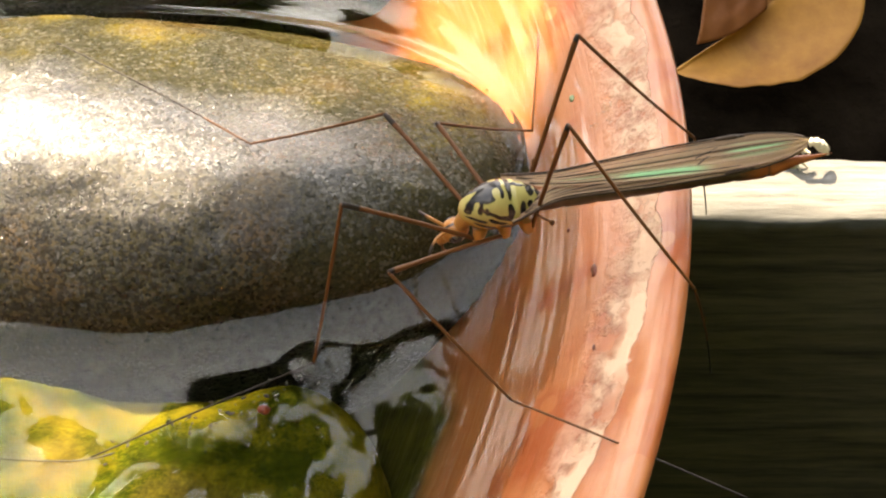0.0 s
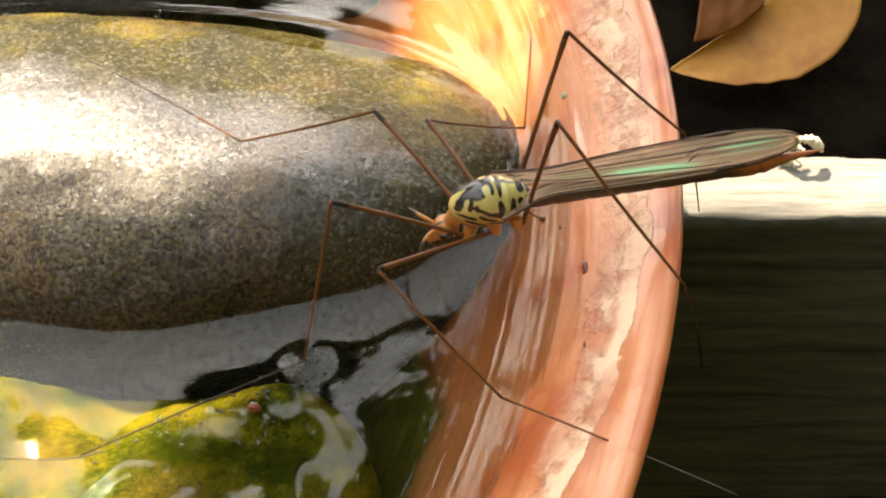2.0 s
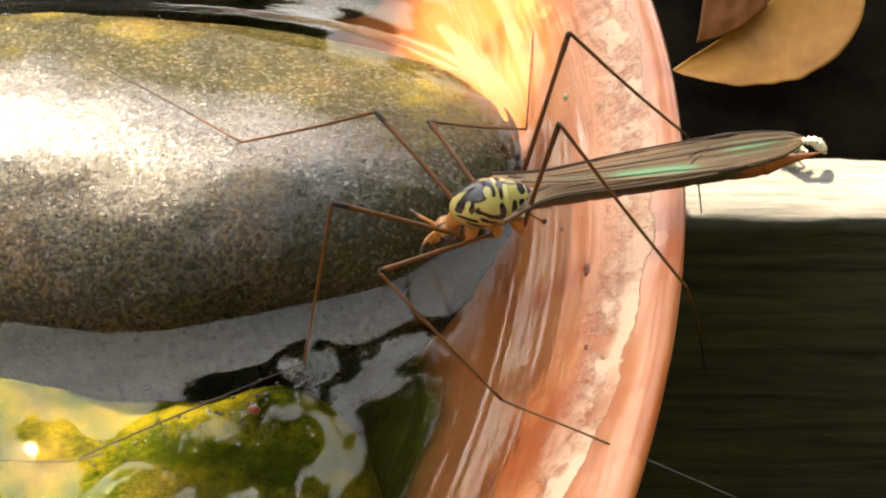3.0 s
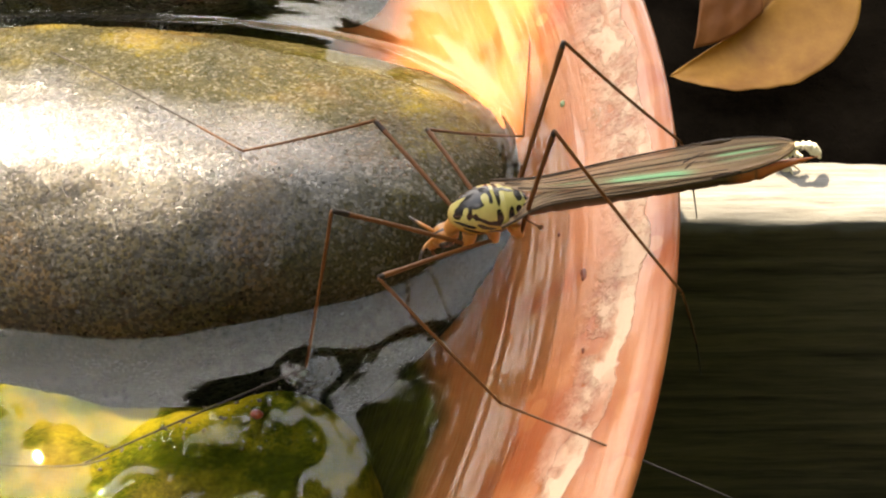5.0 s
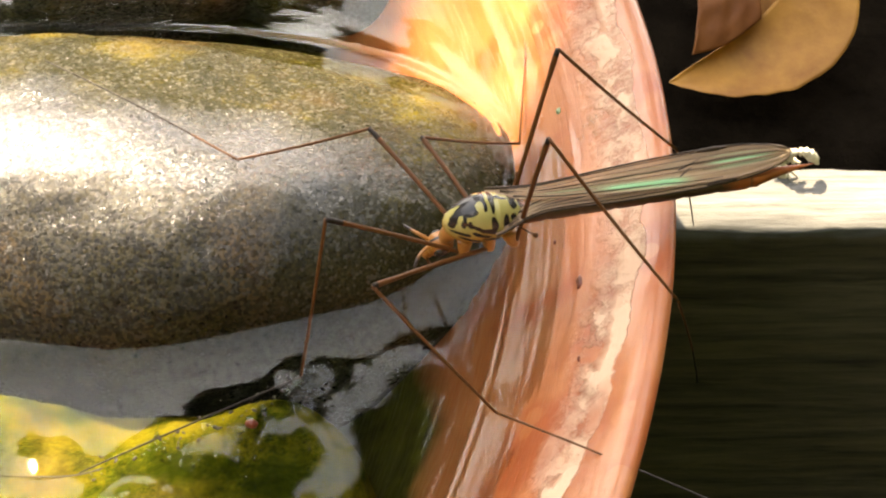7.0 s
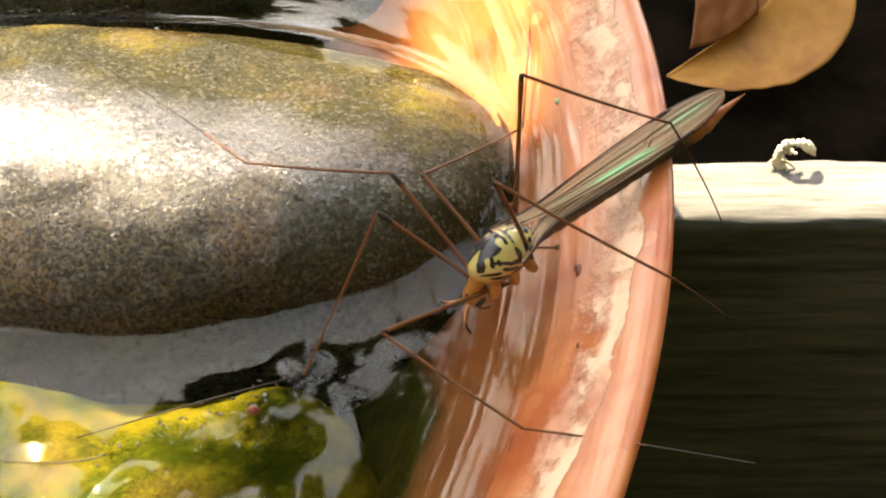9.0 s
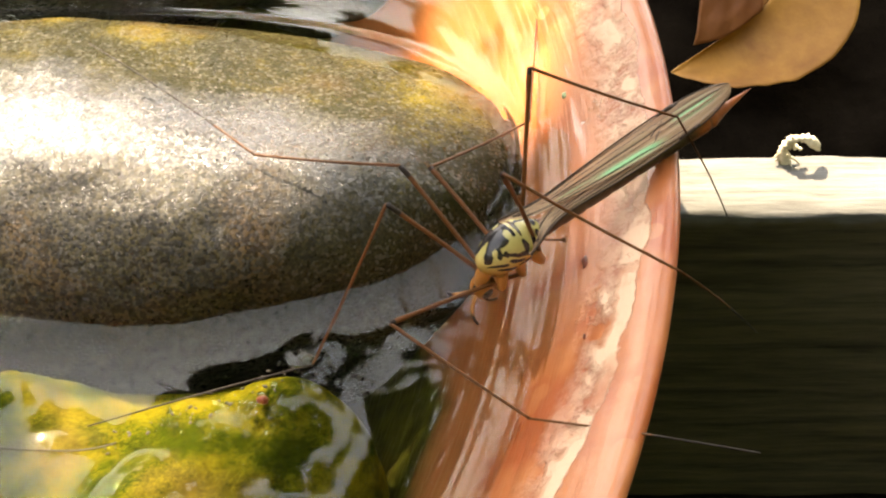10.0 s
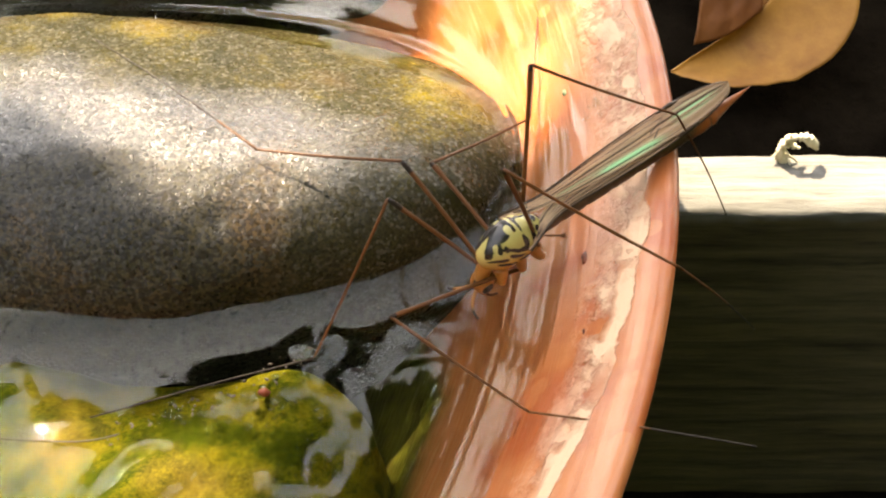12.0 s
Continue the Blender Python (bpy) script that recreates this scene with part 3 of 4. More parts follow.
def build_husk():
    """A curled pale plant husk on the board."""
    pieces = []
    stem = bezier([(0.05, 0, 0.0), (-0.15, 0, 0.3), (-0.62, 0.1, 0.75), (-0.1, 0.1, 1.2), (0.05, 0, 1.8)], 30)
    pieces.append(tube(stem, [0.29 + 0.20 * noise.noise(Vector((i * 0.55, 4, 2))) - 0.003 * i for i in range(31)], 9))
    hook = bezier([(0.0, 0, 1.62), (0.45, 0, 2.0), (1.15, 0.05, 1.9), (1.40, 0.1, 1.25), (1.68, 0.1, 0.85)], 30)
    pieces.append(tube(hook, [0.19 + 0.10 * noise.noise(Vector((i * 0.5, 1, 2))) + 0.09 * math.exp(-((i - 20) / 5.0) ** 2) - 0.10 * max(0, (i - 24) / 6) for i in range(31)], 9))
    pieces.append(tube(bezier([(0.1, 0, 1.45), (0.35, 0.1, 1.0), (0.72, 0.05, 0.95)], 12), [0.16 + 0.05 * math.sin(1.3 * i) - 0.006 * i for i in range(13)], 7))
    for k, (a, e) in enumerate((((0.1, 0, 0.45), (0.9, -0.2, -0.02)), ((-0.35, 0, 0.6), (-0.75, -0.1, 0.42)), ((-0.35, 0, 0.5), (-0.55, -0.15, 0.25)), ((0.05, 0, 0.3), (0.3, -0.4, 0.02)), ((-0.1, 0, 0.9), (0.15, -0.15, 0.62)), ((0.1, 0, 1.75), (-0.05, 0, 2.02)))):
        a, e = Vector(a), Vector(e)
        pieces.append(tube(bezier([a, (a + e) / 2 + Vector((0, 0, 0.12)), e], 8), [0.10 - 0.008 * i for i in range(9)], 6))
    moved = []
    for v, f in pieces:
        moved.append(([Vector(p) + 0.09 * noise.noise_vector(Vector(p) * 3.1) for p in v], f))
    pieces = moved
    v, f = joined(pieces)
    ob = new("plant_husk", mesh_from("plant_husk", v, f, HUSK))
    ob.location = Vector((22.9, 57.3, -11.72)) * MM
    ob.scale = (1.2, 1.2, 1.2)
    tagged(ob, "small pale curled dry plant husk lying on the board", "plant husk")


# ---- dry leaf behind the board ----
def sheet(fn, nu, nv, thick):
    """A thin closed shell over fn(s, t); the second skin lies thick away along z."""
    top = [fn(i / (nu - 1), k / (nv - 1)) for i in range(nu) for k in range(nv)]
    low = [p + Vector((0.0, 0.0, -thick)) for p in top]
    f = grid_faces(nu, nv, False)
    o = len(top)
    faces = f + [tuple(k + o for k in q[::-1]) for q in f]
    rim = list(range(nv)) + [i * nv + nv - 1 for i in range(1, nu)] + [(nu - 1) * nv + k for k in range(nv - 2, -1, -1)] + [i * nv for i in range(nu - 2, 0, -1)]
    for a, c in zip(rim, rim[1:] + rim[:1]):
        faces.append((a, a + o, c + o, c))
    return top + low, faces


def build_leaf():
    # local x across, y up the leaf, z out of its face
    low = bezier([(-10.4, 1.8, 0.5), (-7, 0.2, 3.0), (0, -1.8, 4.5), (7.5, 0.5, 4.0), (10.8, 6, 2.0), (9.0, 14, 0)], 59)
    high = bezier([(-10.4, 2.0, 0.4), (-7, 4.0, -0.5), (-2, 6.2, -1.5), (1.5, 9, -1.0), (4, 11, -1.2), (4.5, 16, -2)], 59)

    def blade(s, t):
        k = int(round(s * 59))
        p = low[k].lerp(high[k], t)
        p.z += 1.5 * math.sin(math.pi * t) * math.sin(math.pi * min(1, s * 1.2)) * -1 + 0.30 * noise.noise(Vector((7 * s, 3 * t, 1)))
        p.y += 0.25 * noise.noise(Vector((14 * s, 1, 3))) * (1 - t)
        return p

    def flap(s, t):
        return Vector((-8.4 + 8.0 * s + 1.2 * math.sin(2 * t) * (1 - s), 4.6 + 3.4 * s + 9.5 * t - 0.8 * math.sin(3 * s), 0.6 - 2.5 * s + 1.5 * math.cos(2.5 * t) + 0.3 * noise.noise(Vector((4 * s, 5 * t, 7)))))

    def back(s, t):
        return Vector((-3.2 + 7.2 * s, 5.0 + 1.6 * math.sin(4 * s) + 10 * t, -2.6 - 1.8 * math.sin(3 * s) - 2.0 * t + 0.3 * noise.noise(Vector((4 * s, 3 * t, 2)))))

    root = new("dry_leaf")
    root.matrix_world = pose(36.9 * MM, 105.1 * MM, (GROUND + 0.6) * MM, 52, 0, 4) @ Matrix.Scale(1.072, 4)
    part("leaf_blade", mesh_from("leaf_blade", *sheet(blade, 60, 22, 0.3), LEAF), root)
    part("leaf_flap", mesh_from("leaf_flap", *sheet(flap, 26, 26, 0.3), LEAF_DARK), root, "red-brown curled inner flap")
    part("leaf_back", mesh_from("leaf_back", *sheet(back, 26, 30, 0.3), LEAF), root)
    tagged(root, "curled orange-brown dry leaf lying on dark soil", "dry leaf")


# ---- unseen garden round the bowl, added for its shade and reflections ----
def leaf_blade(length, width, droop):
    """A pointed leaf along +x."""
    nu, nv = 9, 5
    verts = []
    for i in range(nu):
        t = i / (nu - 1)
        w = width * math.sin(math.pi * min(1, 0.04 + 0.96 * t) ** 0.8) * 0.5
        for k in range(nv):
            q = 2 * k / (nv - 1) - 1
            verts.append((length * (t - 0.5), w * q, -droop * t * t + 0.12 * width * abs(q)))
    return verts, grid_faces(nu, nv, False)


def build_shade_twig():
    """A leafy twig added out of view to shade the rim and the ground behind."""
    rng = random.Random(5)
    root = new("shade_twig")
    tagged(root, "unseen leafy green twig added over the bowl to cast shade", "twig")
    reach = 420.0
    over = [Vector(p) + SUN * reach for p in ((60, 170, 0), (46, 118, 10), (30, 76, 4), (20, 44, 0), (15, 18, 6))]
    path = bezier([(-60, 560, GROUND - 4), (-90, 560, 150), (-130, 480, 330)] + over, 44)
    part("stem", mesh_from("stem", *tube(path, [4.4 - 0.08 * i for i in range(45)], 8), DEBRIS), root)
    side = [over[0].lerp(over[1], 0.4), over[0].lerp(over[1], 0.4) + Vector((30, 20, 10)), over[1] + Vector((45, 10, 0))]
    part("stem", mesh_from("stem", *tube(bezier(side, 16), [1.6 - 0.05 * i for i in range(17)], 7), DEBRIS), root)
    data = mesh_from("leaf", *leaf_blade(46.0, 21.0, 5.0), FOLIAGE)
    for x, y, turn, tilt in SHADE_LEAVES:
        at = Vector((x, y, 0)) + SUN * (reach + rng.uniform(-12, 12))
        ob = new("leaf", data)
        ob.parent = root
        ob.matrix_local = in_mm(Matrix.Translation(at) @ pose(0, 0, 0, tilt, rng.uniform(-12, 12), turn))
    return root


SHADE_SPRAY_FOOT = Vector((-330.0, 330.0, GROUND))


def build_shade_spray():
    """A thin upright twig added unseen beside the bowl; its top leaf swings its shade over the stone."""
    root = new("shade_spray")
    root.location = SHADE_SPRAY_FOOT * MM
    tagged(root, "unseen thin upright twig with a few green leaves, added for shade", "twig")
    tip = Vector((-20.5, 39.0, 5.0)) + SUN * 420.0 - SHADE_SPRAY_FOOT
    path = bezier([(0, 0, -3), (-10, 10, 200), (90, -10, 330), tip - Vector((16, -10, 0))], 30)
    part("stem", mesh_from("stem", *tube(path, [2.4 - 0.06 * i for i in range(31)], 8), DEBRIS), root)
    data = mesh_from("leaf", *leaf_blade(27.0, 12.0, 2.0), FOLIAGE)
    for at, turn in ((tip, -33), (path[26], 60), (path[22], 190), (path[17], 100)):
        ob = new("leaf", data)
        ob.parent = root
        ob.matrix_local = in_mm(Matrix.Translation(at) @ pose(0, 0, 0, 8, 0, turn))
    return root


# where each leaf's shade falls at water level, its heading and its tilt
SHADE_LEAVES = [(13, 40, 266, 12), (14, 28, 264, -10), (20, 35, 275, 8), (9, 14, 262, 10), (20, 22, 290, -10), (1, 24, 262, 5), (-5, 19, 258, -6), (-21, 66, 4, 8), (-30, 78, 14, -6)]
SHADE_LEAVES += [(-6 + 15 * i + 5 * math.sin(5.1 * i + 2 * k), 99 + 12 * k + 3 * math.sin(3.3 * i + k), 26 * math.sin(3 * i + 1.7 * k), 14 * math.sin(i + 2.2 * k)) for i in range(5) for k in range(7)]


def ellipsoid(a, b, c, nu, nv, fn=None):
    verts, uv = [], []
    for i in range(nu):
        ph = math.pi * (i + 0.01) / (nu - 0.98)
        for j in range(nv):
            th = 2 * math.pi * j / nv
            d = Vector((-math.cos(ph), math.sin(ph) * math.cos(th), math.sin(ph) * math.sin(th)))
            p = Vector((a * d.x, b * d.y, c * d.z))
            verts.append(fn(p, d) if fn else p)
            uv.append(d)
    return verts, grid_faces(nu, nv), uv


def blob(size, seed, rough=0.35, nu=10, nv=14):
    rng = random.Random(seed)
    off = Vector((rng.uniform(0, 50), rng.uniform(0, 50), seed))
    v, f, uv = ellipsoid(1, 1, 1, nu, nv)
    return [Vector((p.x * size[0], p.y * size[1], p.z * size[2])) * (1 + rough * noise.noise(d * 1.7 + off)) for p, d in zip(v, uv)], f


def foliage_mass(name, spots, size, leaf, count, seed, label, lean=0.0):
    """A bush or crown of many small leaves scattered in several lumps, with a woody stem."""
    rng = np.random.default_rng(seed)
    verts, faces = [], []
    base = np.array([(0, 0, 0), (0.5, 0.25, 0.06), (1, 0, -0.1), (0.5, -0.25, 0.06)])
    for _ in range(count):
        c = np.array(spots[rng.integers(len(spots))], float)
        d = rng.normal(size=3)
        d = d / np.linalg.norm(d) * size * rng.uniform(0.55, 1.05)
        u = rng.normal(size=3)
        u /= np.linalg.norm(u)
        w = np.cross(u, rng.normal(size=3))
        w /= np.linalg.norm(w)
        n = np.cross(u, w)
        k = leaf * rng.uniform(0.6, 1.3)
        o = len(verts)
        verts += [tuple(c + d + k * (p[0] * u + p[1] * w * 2 + p[2] * n)) for p in base]
        faces.append((o, o + 1, o + 2, o + 3))
    for k, c in enumerate(spots):
        v, f = blob((0.74 * size,) * 3, seed + k, 0.35, 9, 12)
        o = len(verts)
        verts += [tuple(Vector(c) + p) for p in v]
        faces += [tuple(q + o for q in g) for g in f]
    root = new(name)
    tagged(root, label, "hedge" if "hedge" in name else "shrub")
    crown = part("crown", mesh_from("crown", verts, faces, FOLIAGE, False), root)
    tagged(crown, kind="stuff")
    low = np.mean(np.array(spots, float), axis=0)
    stem = bezier([(low[0] + lean, low[1], GROUND - 5), (low[0] + 14 + 1.3 * lean, low[1], low[2] * 0.5), (low[0], low[1] + 10, low[2])], 12)
    part("trunk", mesh_from("trunk", *tube(stem, [0.13 * size - 0.4 * i for i in range(13)], 10), DEBRIS), root)


def build_offscreen_garden():
    # hedges added out of view to hold back low sky light
    for k in range(9):
        a = radians(148 + 29 * k)
        spots = [(475 * math.cos(a + 0.09 * q), 475 * math.sin(a + 0.09 * q), 30 + 133 * r) for q in (-2, 0, 2) for r in range(2 if k < 4 else 6)]
        foliage_mass("hedge", spots, 116.0, 28.0, 3000, 40 + k, "dense dark green hedge round the bowl, added unseen to block sky light")
    # broad shrub added out of view, to be mirrored dark in the water
    spots = [(345 + 116 * math.cos(1.3 * k), 525 + 77 * math.sin(2.1 * k), 315 + 91 * k) for k in range(6)]
    foliage_mass("offscreen_shrub", spots, 119.0, 28.0, 5200, 9, "unseen leafy green shrub added beyond the bowl for its reflection")
    # tall thin shrubs added out of view, with a gap of sky between them, to darken reflections
    for seed, x, size in ((23, 1, 21.0), (27, -82, 21.0), (31, -108, 20.0), (35, -132, 20.0), (39, -156, 16.0), (43, -177, 15.0), (47, -200, 18.0), (51, -224, 18.0)):
        spots = [(x + 4 * math.sin(2.3 * k + seed), 560 + 8 * math.sin(1.7 * k), 100 + 37 * k) for k in range(27)]
        foliage_mass("offscreen_shrub", spots, size, 13.0, 2400, seed, "unseen tall thin leafy shrub added beyond the bowl for its reflection", 200.0 if x > -50 else -90.0)


# ---- small things in and round the bowl ----
def on_water(x, y):
    return float(water_height(np.array([x]), np.array([y]))[0])


def build_bits():
    rng = random.Random(11)
    # dust and plant crumbs along the floating foot
    kinds = [mesh_from("crumb", *blob((0.065, 0.04, 0.03), 60 + k, 0.6, 7, 9), DEBRIS) for k in range(4)]
    for k in range(46):
        t = rng.random()
        x = -6.0 - 8.6 * t + rng.gauss(0, 0.35)
        y = 31.6 - 3.9 * t + rng.gauss(0, 0.30)
        ob = new("crumb", kinds[k % 4])
        ob.matrix_world = in_mm(Matrix.Translation((x, y, on_water(x, y) + 0.02)) @ pose(0, 0, 0, 0, 0, rng.uniform(0, 360)))
        ob.scale = [rng.uniform(0.6, 2.0)] * 3
        tagged(ob, "dark plant crumb floating on the water", "crumb", "crumbs on the water")
    # bubbles
    ball = mesh_from("bubble", *blob((1, 1, 1), 3, 0.0, 12, 16), DROPLET)
    spots = [(-5.9, 32.0, 0.24), (-6.3, 31.6, 0.16), (-7.3, 30.8, 0.15), (-7.8, 30.2, 0.20), (-8.2, 29.7, 0.24), (-7.2, 29.5, 0.18), (-3.68, 33.7, 0.10), (-9.3, 29.8, 0.09), (-11.6, 28.7, 0.10), (-10.4, 28.9, 0.11), (-12.2, 28.5, 0.08)]
    spots += [(1.6 + 0.9 * rng.random(), 48.4 + 1.8 * rng.random(), rng.uniform(0.06, 0.12)) for _ in range(9)]
    spots += [(5.3 + 0.1 * k, 49.2 + 0.42 * k, 0.09) for k in range(8)]
    spots += [(-9.5 + rng.gauss(0, 1.6), 28.9 + rng.gauss(0, 0.5), rng.uniform(0.06, 0.11)) for _ in range(34)]
    for x, y, r in spots:
        ob = new("bubble", ball)
        ob.matrix_world = in_mm(Matrix.Translation((x, y, on_water(x, y) + 0.35 * r)))
        ob.scale = (r, r, r * 0.8)
        tagged(ob, "tiny clear bubble on the water", "bubble", "bubbles on the water")
    # drops on the wall
    for k in range(11):
        x, y = 8.0 + rng.gauss(0, 0.35), 45.6 + rng.gauss(0, 0.7)
        r = math.hypot(x - BOWL_C.x, y - BOWL_C.y)
        ob = new("water_drop", ball)
        ob.matrix_world = in_mm(Matrix.Translation((x, y, wall_height(r) + 0.03)))
        s = rng.uniform(0.05, 0.13)
        ob.scale = (s, s * 1.5, s * 0.7)
        tagged(ob, "small water drop clinging to the bowl", "water drop", "drops on the bowl")
    # stuck crumbs on the wall
    for name, x, y, size, mat, label in (("rust_scab", 6.79, 35.9, (0.16, 0.36, 0.10), REDBIT, "rust-brown scab on the bowl's inner wall"), ("rust_scab", 6.0, 39.5, (0.08, 0.13, 0.06), REDBIT, "rust-brown scab on the bowl's inner wall"),
                                         ("rust_scab", 6.35, 31.2, (0.07, 0.16, 0.06), REDBIT, "rust-brown scab on the bowl's inner wall"), ("rust_scab", 7.3, 42.3, (0.06, 0.10, 0.05), REDBIT, "rust-brown scab on the bowl's inner wall"),
                                         ("green_crumb", 6.73, 48.5, (0.14, 0.22, 0.10), GREENBIT, "pale green plant crumb stuck to the bowl")):
        ob = new(name, mesh_from(name, *blob(size, len(name) + x, 0.5), mat))
        ob.matrix_world = in_mm(Matrix.Translation((x, y, wall_height(math.hypot(x - BOWL_C.x, y - BOWL_C.y)))) @ pose(0, 0, 0, 0, -42, 0))
        tagged(ob, label, name.replace("_", " "))
    v, f = blob((0.26, 0.20, 0.20), 4, 0.4)
    ob = new("seed_hull", mesh_from("seed_hull", v, f, REDBIT))
    ob.location = Vector((-7.7, 29.95, on_water(-7.7, 29.95) + 0.08)) * MM
    tagged(ob, "small rust-red seed hull floating on the water", "seed hull")
    # thin stalk lying along the stone at the water line
    ob = new("stalk", mesh_from("stalk", *tube(bezier([(-17.5, 34.35, 0.95), (-16.2, 34.1, 0.95), (-15, 34.05, 0.95), (-13.3, 34.1, 0.95)], 24), [0.055 + 0.02 * math.sin(3 * i) for i in range(25)], 7), STALK))
    tagged(ob, "thin red-brown plant stalk floating against the stone", "stalk")
    # hair-thin floating fibre
    ob = new("fibre", mesh_from("fibre", *tube([Vector((p.x, p.y, on_water(p.x, p.y) + 0.03)) for p in bezier([(-13.8, 27.9, 0), (-15.5, 27.1, 0), (-17, 27.5, 0), (-21, 27.8, 0)], 30)], [0.035] * 31, 5), DEBRIS))
    tagged(ob, "hair-thin dark fibre floating on the water", "fibre")


def wall_height(r):
    return float(np.interp(r, [p[0] for p in PROFILE[4:13]], [p[1] for p in PROFILE[4:13]]))


# ---- crane fly ----
# body poses: place of the thorax, way from it to the wing tips, lean about that way
BODY_A = ((2.40, 35.71, 7.0), (13.23, 2.99, 0.18), 16.0)
BODY_B = ((3.23, 35.06, 4.6), (10.6, 8.28, 1.26), 6.0)


def body_pose(b):
    p, way, lean = b
    x = Vector(way).normalized()
    y = Vector((0, 0, 1)).cross(x).normalized()
    z = x.cross(y)
    m = Matrix((x, y, z)).transposed().to_4x4()
    return Matrix.Translation(Vector(p)) @ m @ pose(0, 0, 0, lean)


# the six legs: hip on the body, then knee, ankle and toe before and after the fly turns
LEGS = {
    "far_front": ((-1.05, 0.72, -1.45), ((-2.58, 40.48, 7.82), (-8.95, 41.85, 4.75), (-19.2, 48.2, 5.75)), ((-1.63, 38.20, 6.57), (-8.63, 40.33, 5.3), (-17.7, 48.1, 5.75))),
    "far_middle": ((0.2, 0.72, -1.5), ((-0.28, 41.11, 6.72), (4.68, 47.31, 0.56), (5.67, 57.94, 1.08)), ((-0.30, 39.23, 5.46), (4.84, 46.87, 1.43), (5.88, 57.52, 1.32))),
    "far_hind": ((1.35, 0.72, -1.4), ((5.32, 38.50, 13.74), (10.75, 38.43, 8.29), (13.60, 43.37, -1.66)), ((4.02, 39.35, 11.18), (10.86, 39.99, 7.75), (15.35, 43.19, -2.31))),
    "near_front": ((-1.05, -0.72, -1.45), ((-4.07, 34.13, 8.63), (-5.68, 32.01, 0.73), (-14.64, 27.34, 0.48)), ((-2.15, 35.45, 6.91), (-5.60, 31.79, 0.40), (-15.14, 28.6, 0.35))),
    "near_middle": ((0.2, -0.72, -1.5), ((-2.13, 31.31, 7.71), (2.75, 28.27, 3.37), (11.0, 22.35, 5.7)), ((-2.00, 31.42, 3.72), (3.82, 27.34, 2.49), (11.5, 22.6, 7.2))),
    "near_hind": ((1.35, -0.72, -1.4), ((4.77, 34.46, 12.61), (10.12, 31.52, 6.44), (12.58, 33.93, -2.52)), ((2.72, 33.97, 10.11), (10.22, 32.07, 6.19), (15.24, 34.89, -1.48))),
}


def segment(length, r0, r1, swell, dark_from, bow, sides=8):
    """A leg segment along +x with a dark end; returns the mesh data."""
    steps = 26
    path, radii, mark = [], [], []
    for i in range(steps + 1):
        t = i / steps
        path.append((length * t, 0.0, bow * math.sin(math.pi * t)))
        radii.append(r0 + (r1 - r0) * t + swell * math.exp(-((t - 0.93) / 0.07) ** 2))
        mark += [max(0.0, min(1.0, (t - dark_from) / 0.05))] * sides
    v, f = tube(path, radii, sides)
    return v, f, mark


def aim(a, b):
    d = (Vector(b) - Vector(a)).normalized()
    y = Vector((0, 0, 1)).cross(d)
    y = y.normalized() if y.length > 1e-4 else Vector((0, 1, 0))
    m = Matrix((d, y, d.cross(y))).transposed().to_4x4()
    return Matrix.Translation(Vector(a)) @ m


def in_mm(m):
    """A pose in millimetres, turned into metres."""
    q = m.copy()
    q.translation = m.translation * MM
    return q


# marks on the thorax: place along the body and round it (degrees from the top), half sizes, slant; last 1 black, -1 yellow
MARKS = [(-0.48, 0, 0.40, 20, 0, 1), (0.72, 0, 0.26, 5, 0, 1), (1.66, 0, 0.15, 60, 0, 1), (0.02, 0, 0.05, 22, 0, -1)]
for _s in (1, -1):
    MARKS += [(c[0], c[1] * _s, c[2], c[3], c[4] * _s, c[5]) for c in (
        (-0.64, 32, 0.24, 11, 0, 1), (-0.98, 20, 0.30, 12, 0, 1), (-1.32, 34, 0.17, 14, 0, 1), (-1.49, 54, 0.10, 12, 0, 1), (-1.00, 53, 0.09, 13, 0, 1), (-0.10, 27, 0.07, 15, 0, 1), (0.25, 14, 0.09, 24, 0, 1), (1.20, 18, 0.14, 15, 0, 1),
        (-1.17, 44, 0.12, 10, 0, -1), (-0.34, 27, 0.15, 12, 0, -1), (-0.05, 48, 0.28, 6, 10, -1),
        (0.25, 72, 0.10, 16, 0, 1), (0.80, 74, 0.10, 17, 0, 1), (1.14, 62, 0.10, 8, 0, 1), (-0.75, 67, 0.08, 8, 0, 1), (-0.45, 79, 0.28, 4, 22, 1), (-1.20, 88, 0.32, 4.5, 18, 1), (0.02, 88, 0.24, 4.5, 25, 1),
        (-0.30, 97, 0.30, 4, 18, 1), (0.55, 100, 0.22, 4, 12, 1), (1.15, 92, 0.10, 12, 0, 1), (-0.8, 112, 0.35, 5, 18, 1), (0.2, 118, 0.35, 5, 12, 1))]


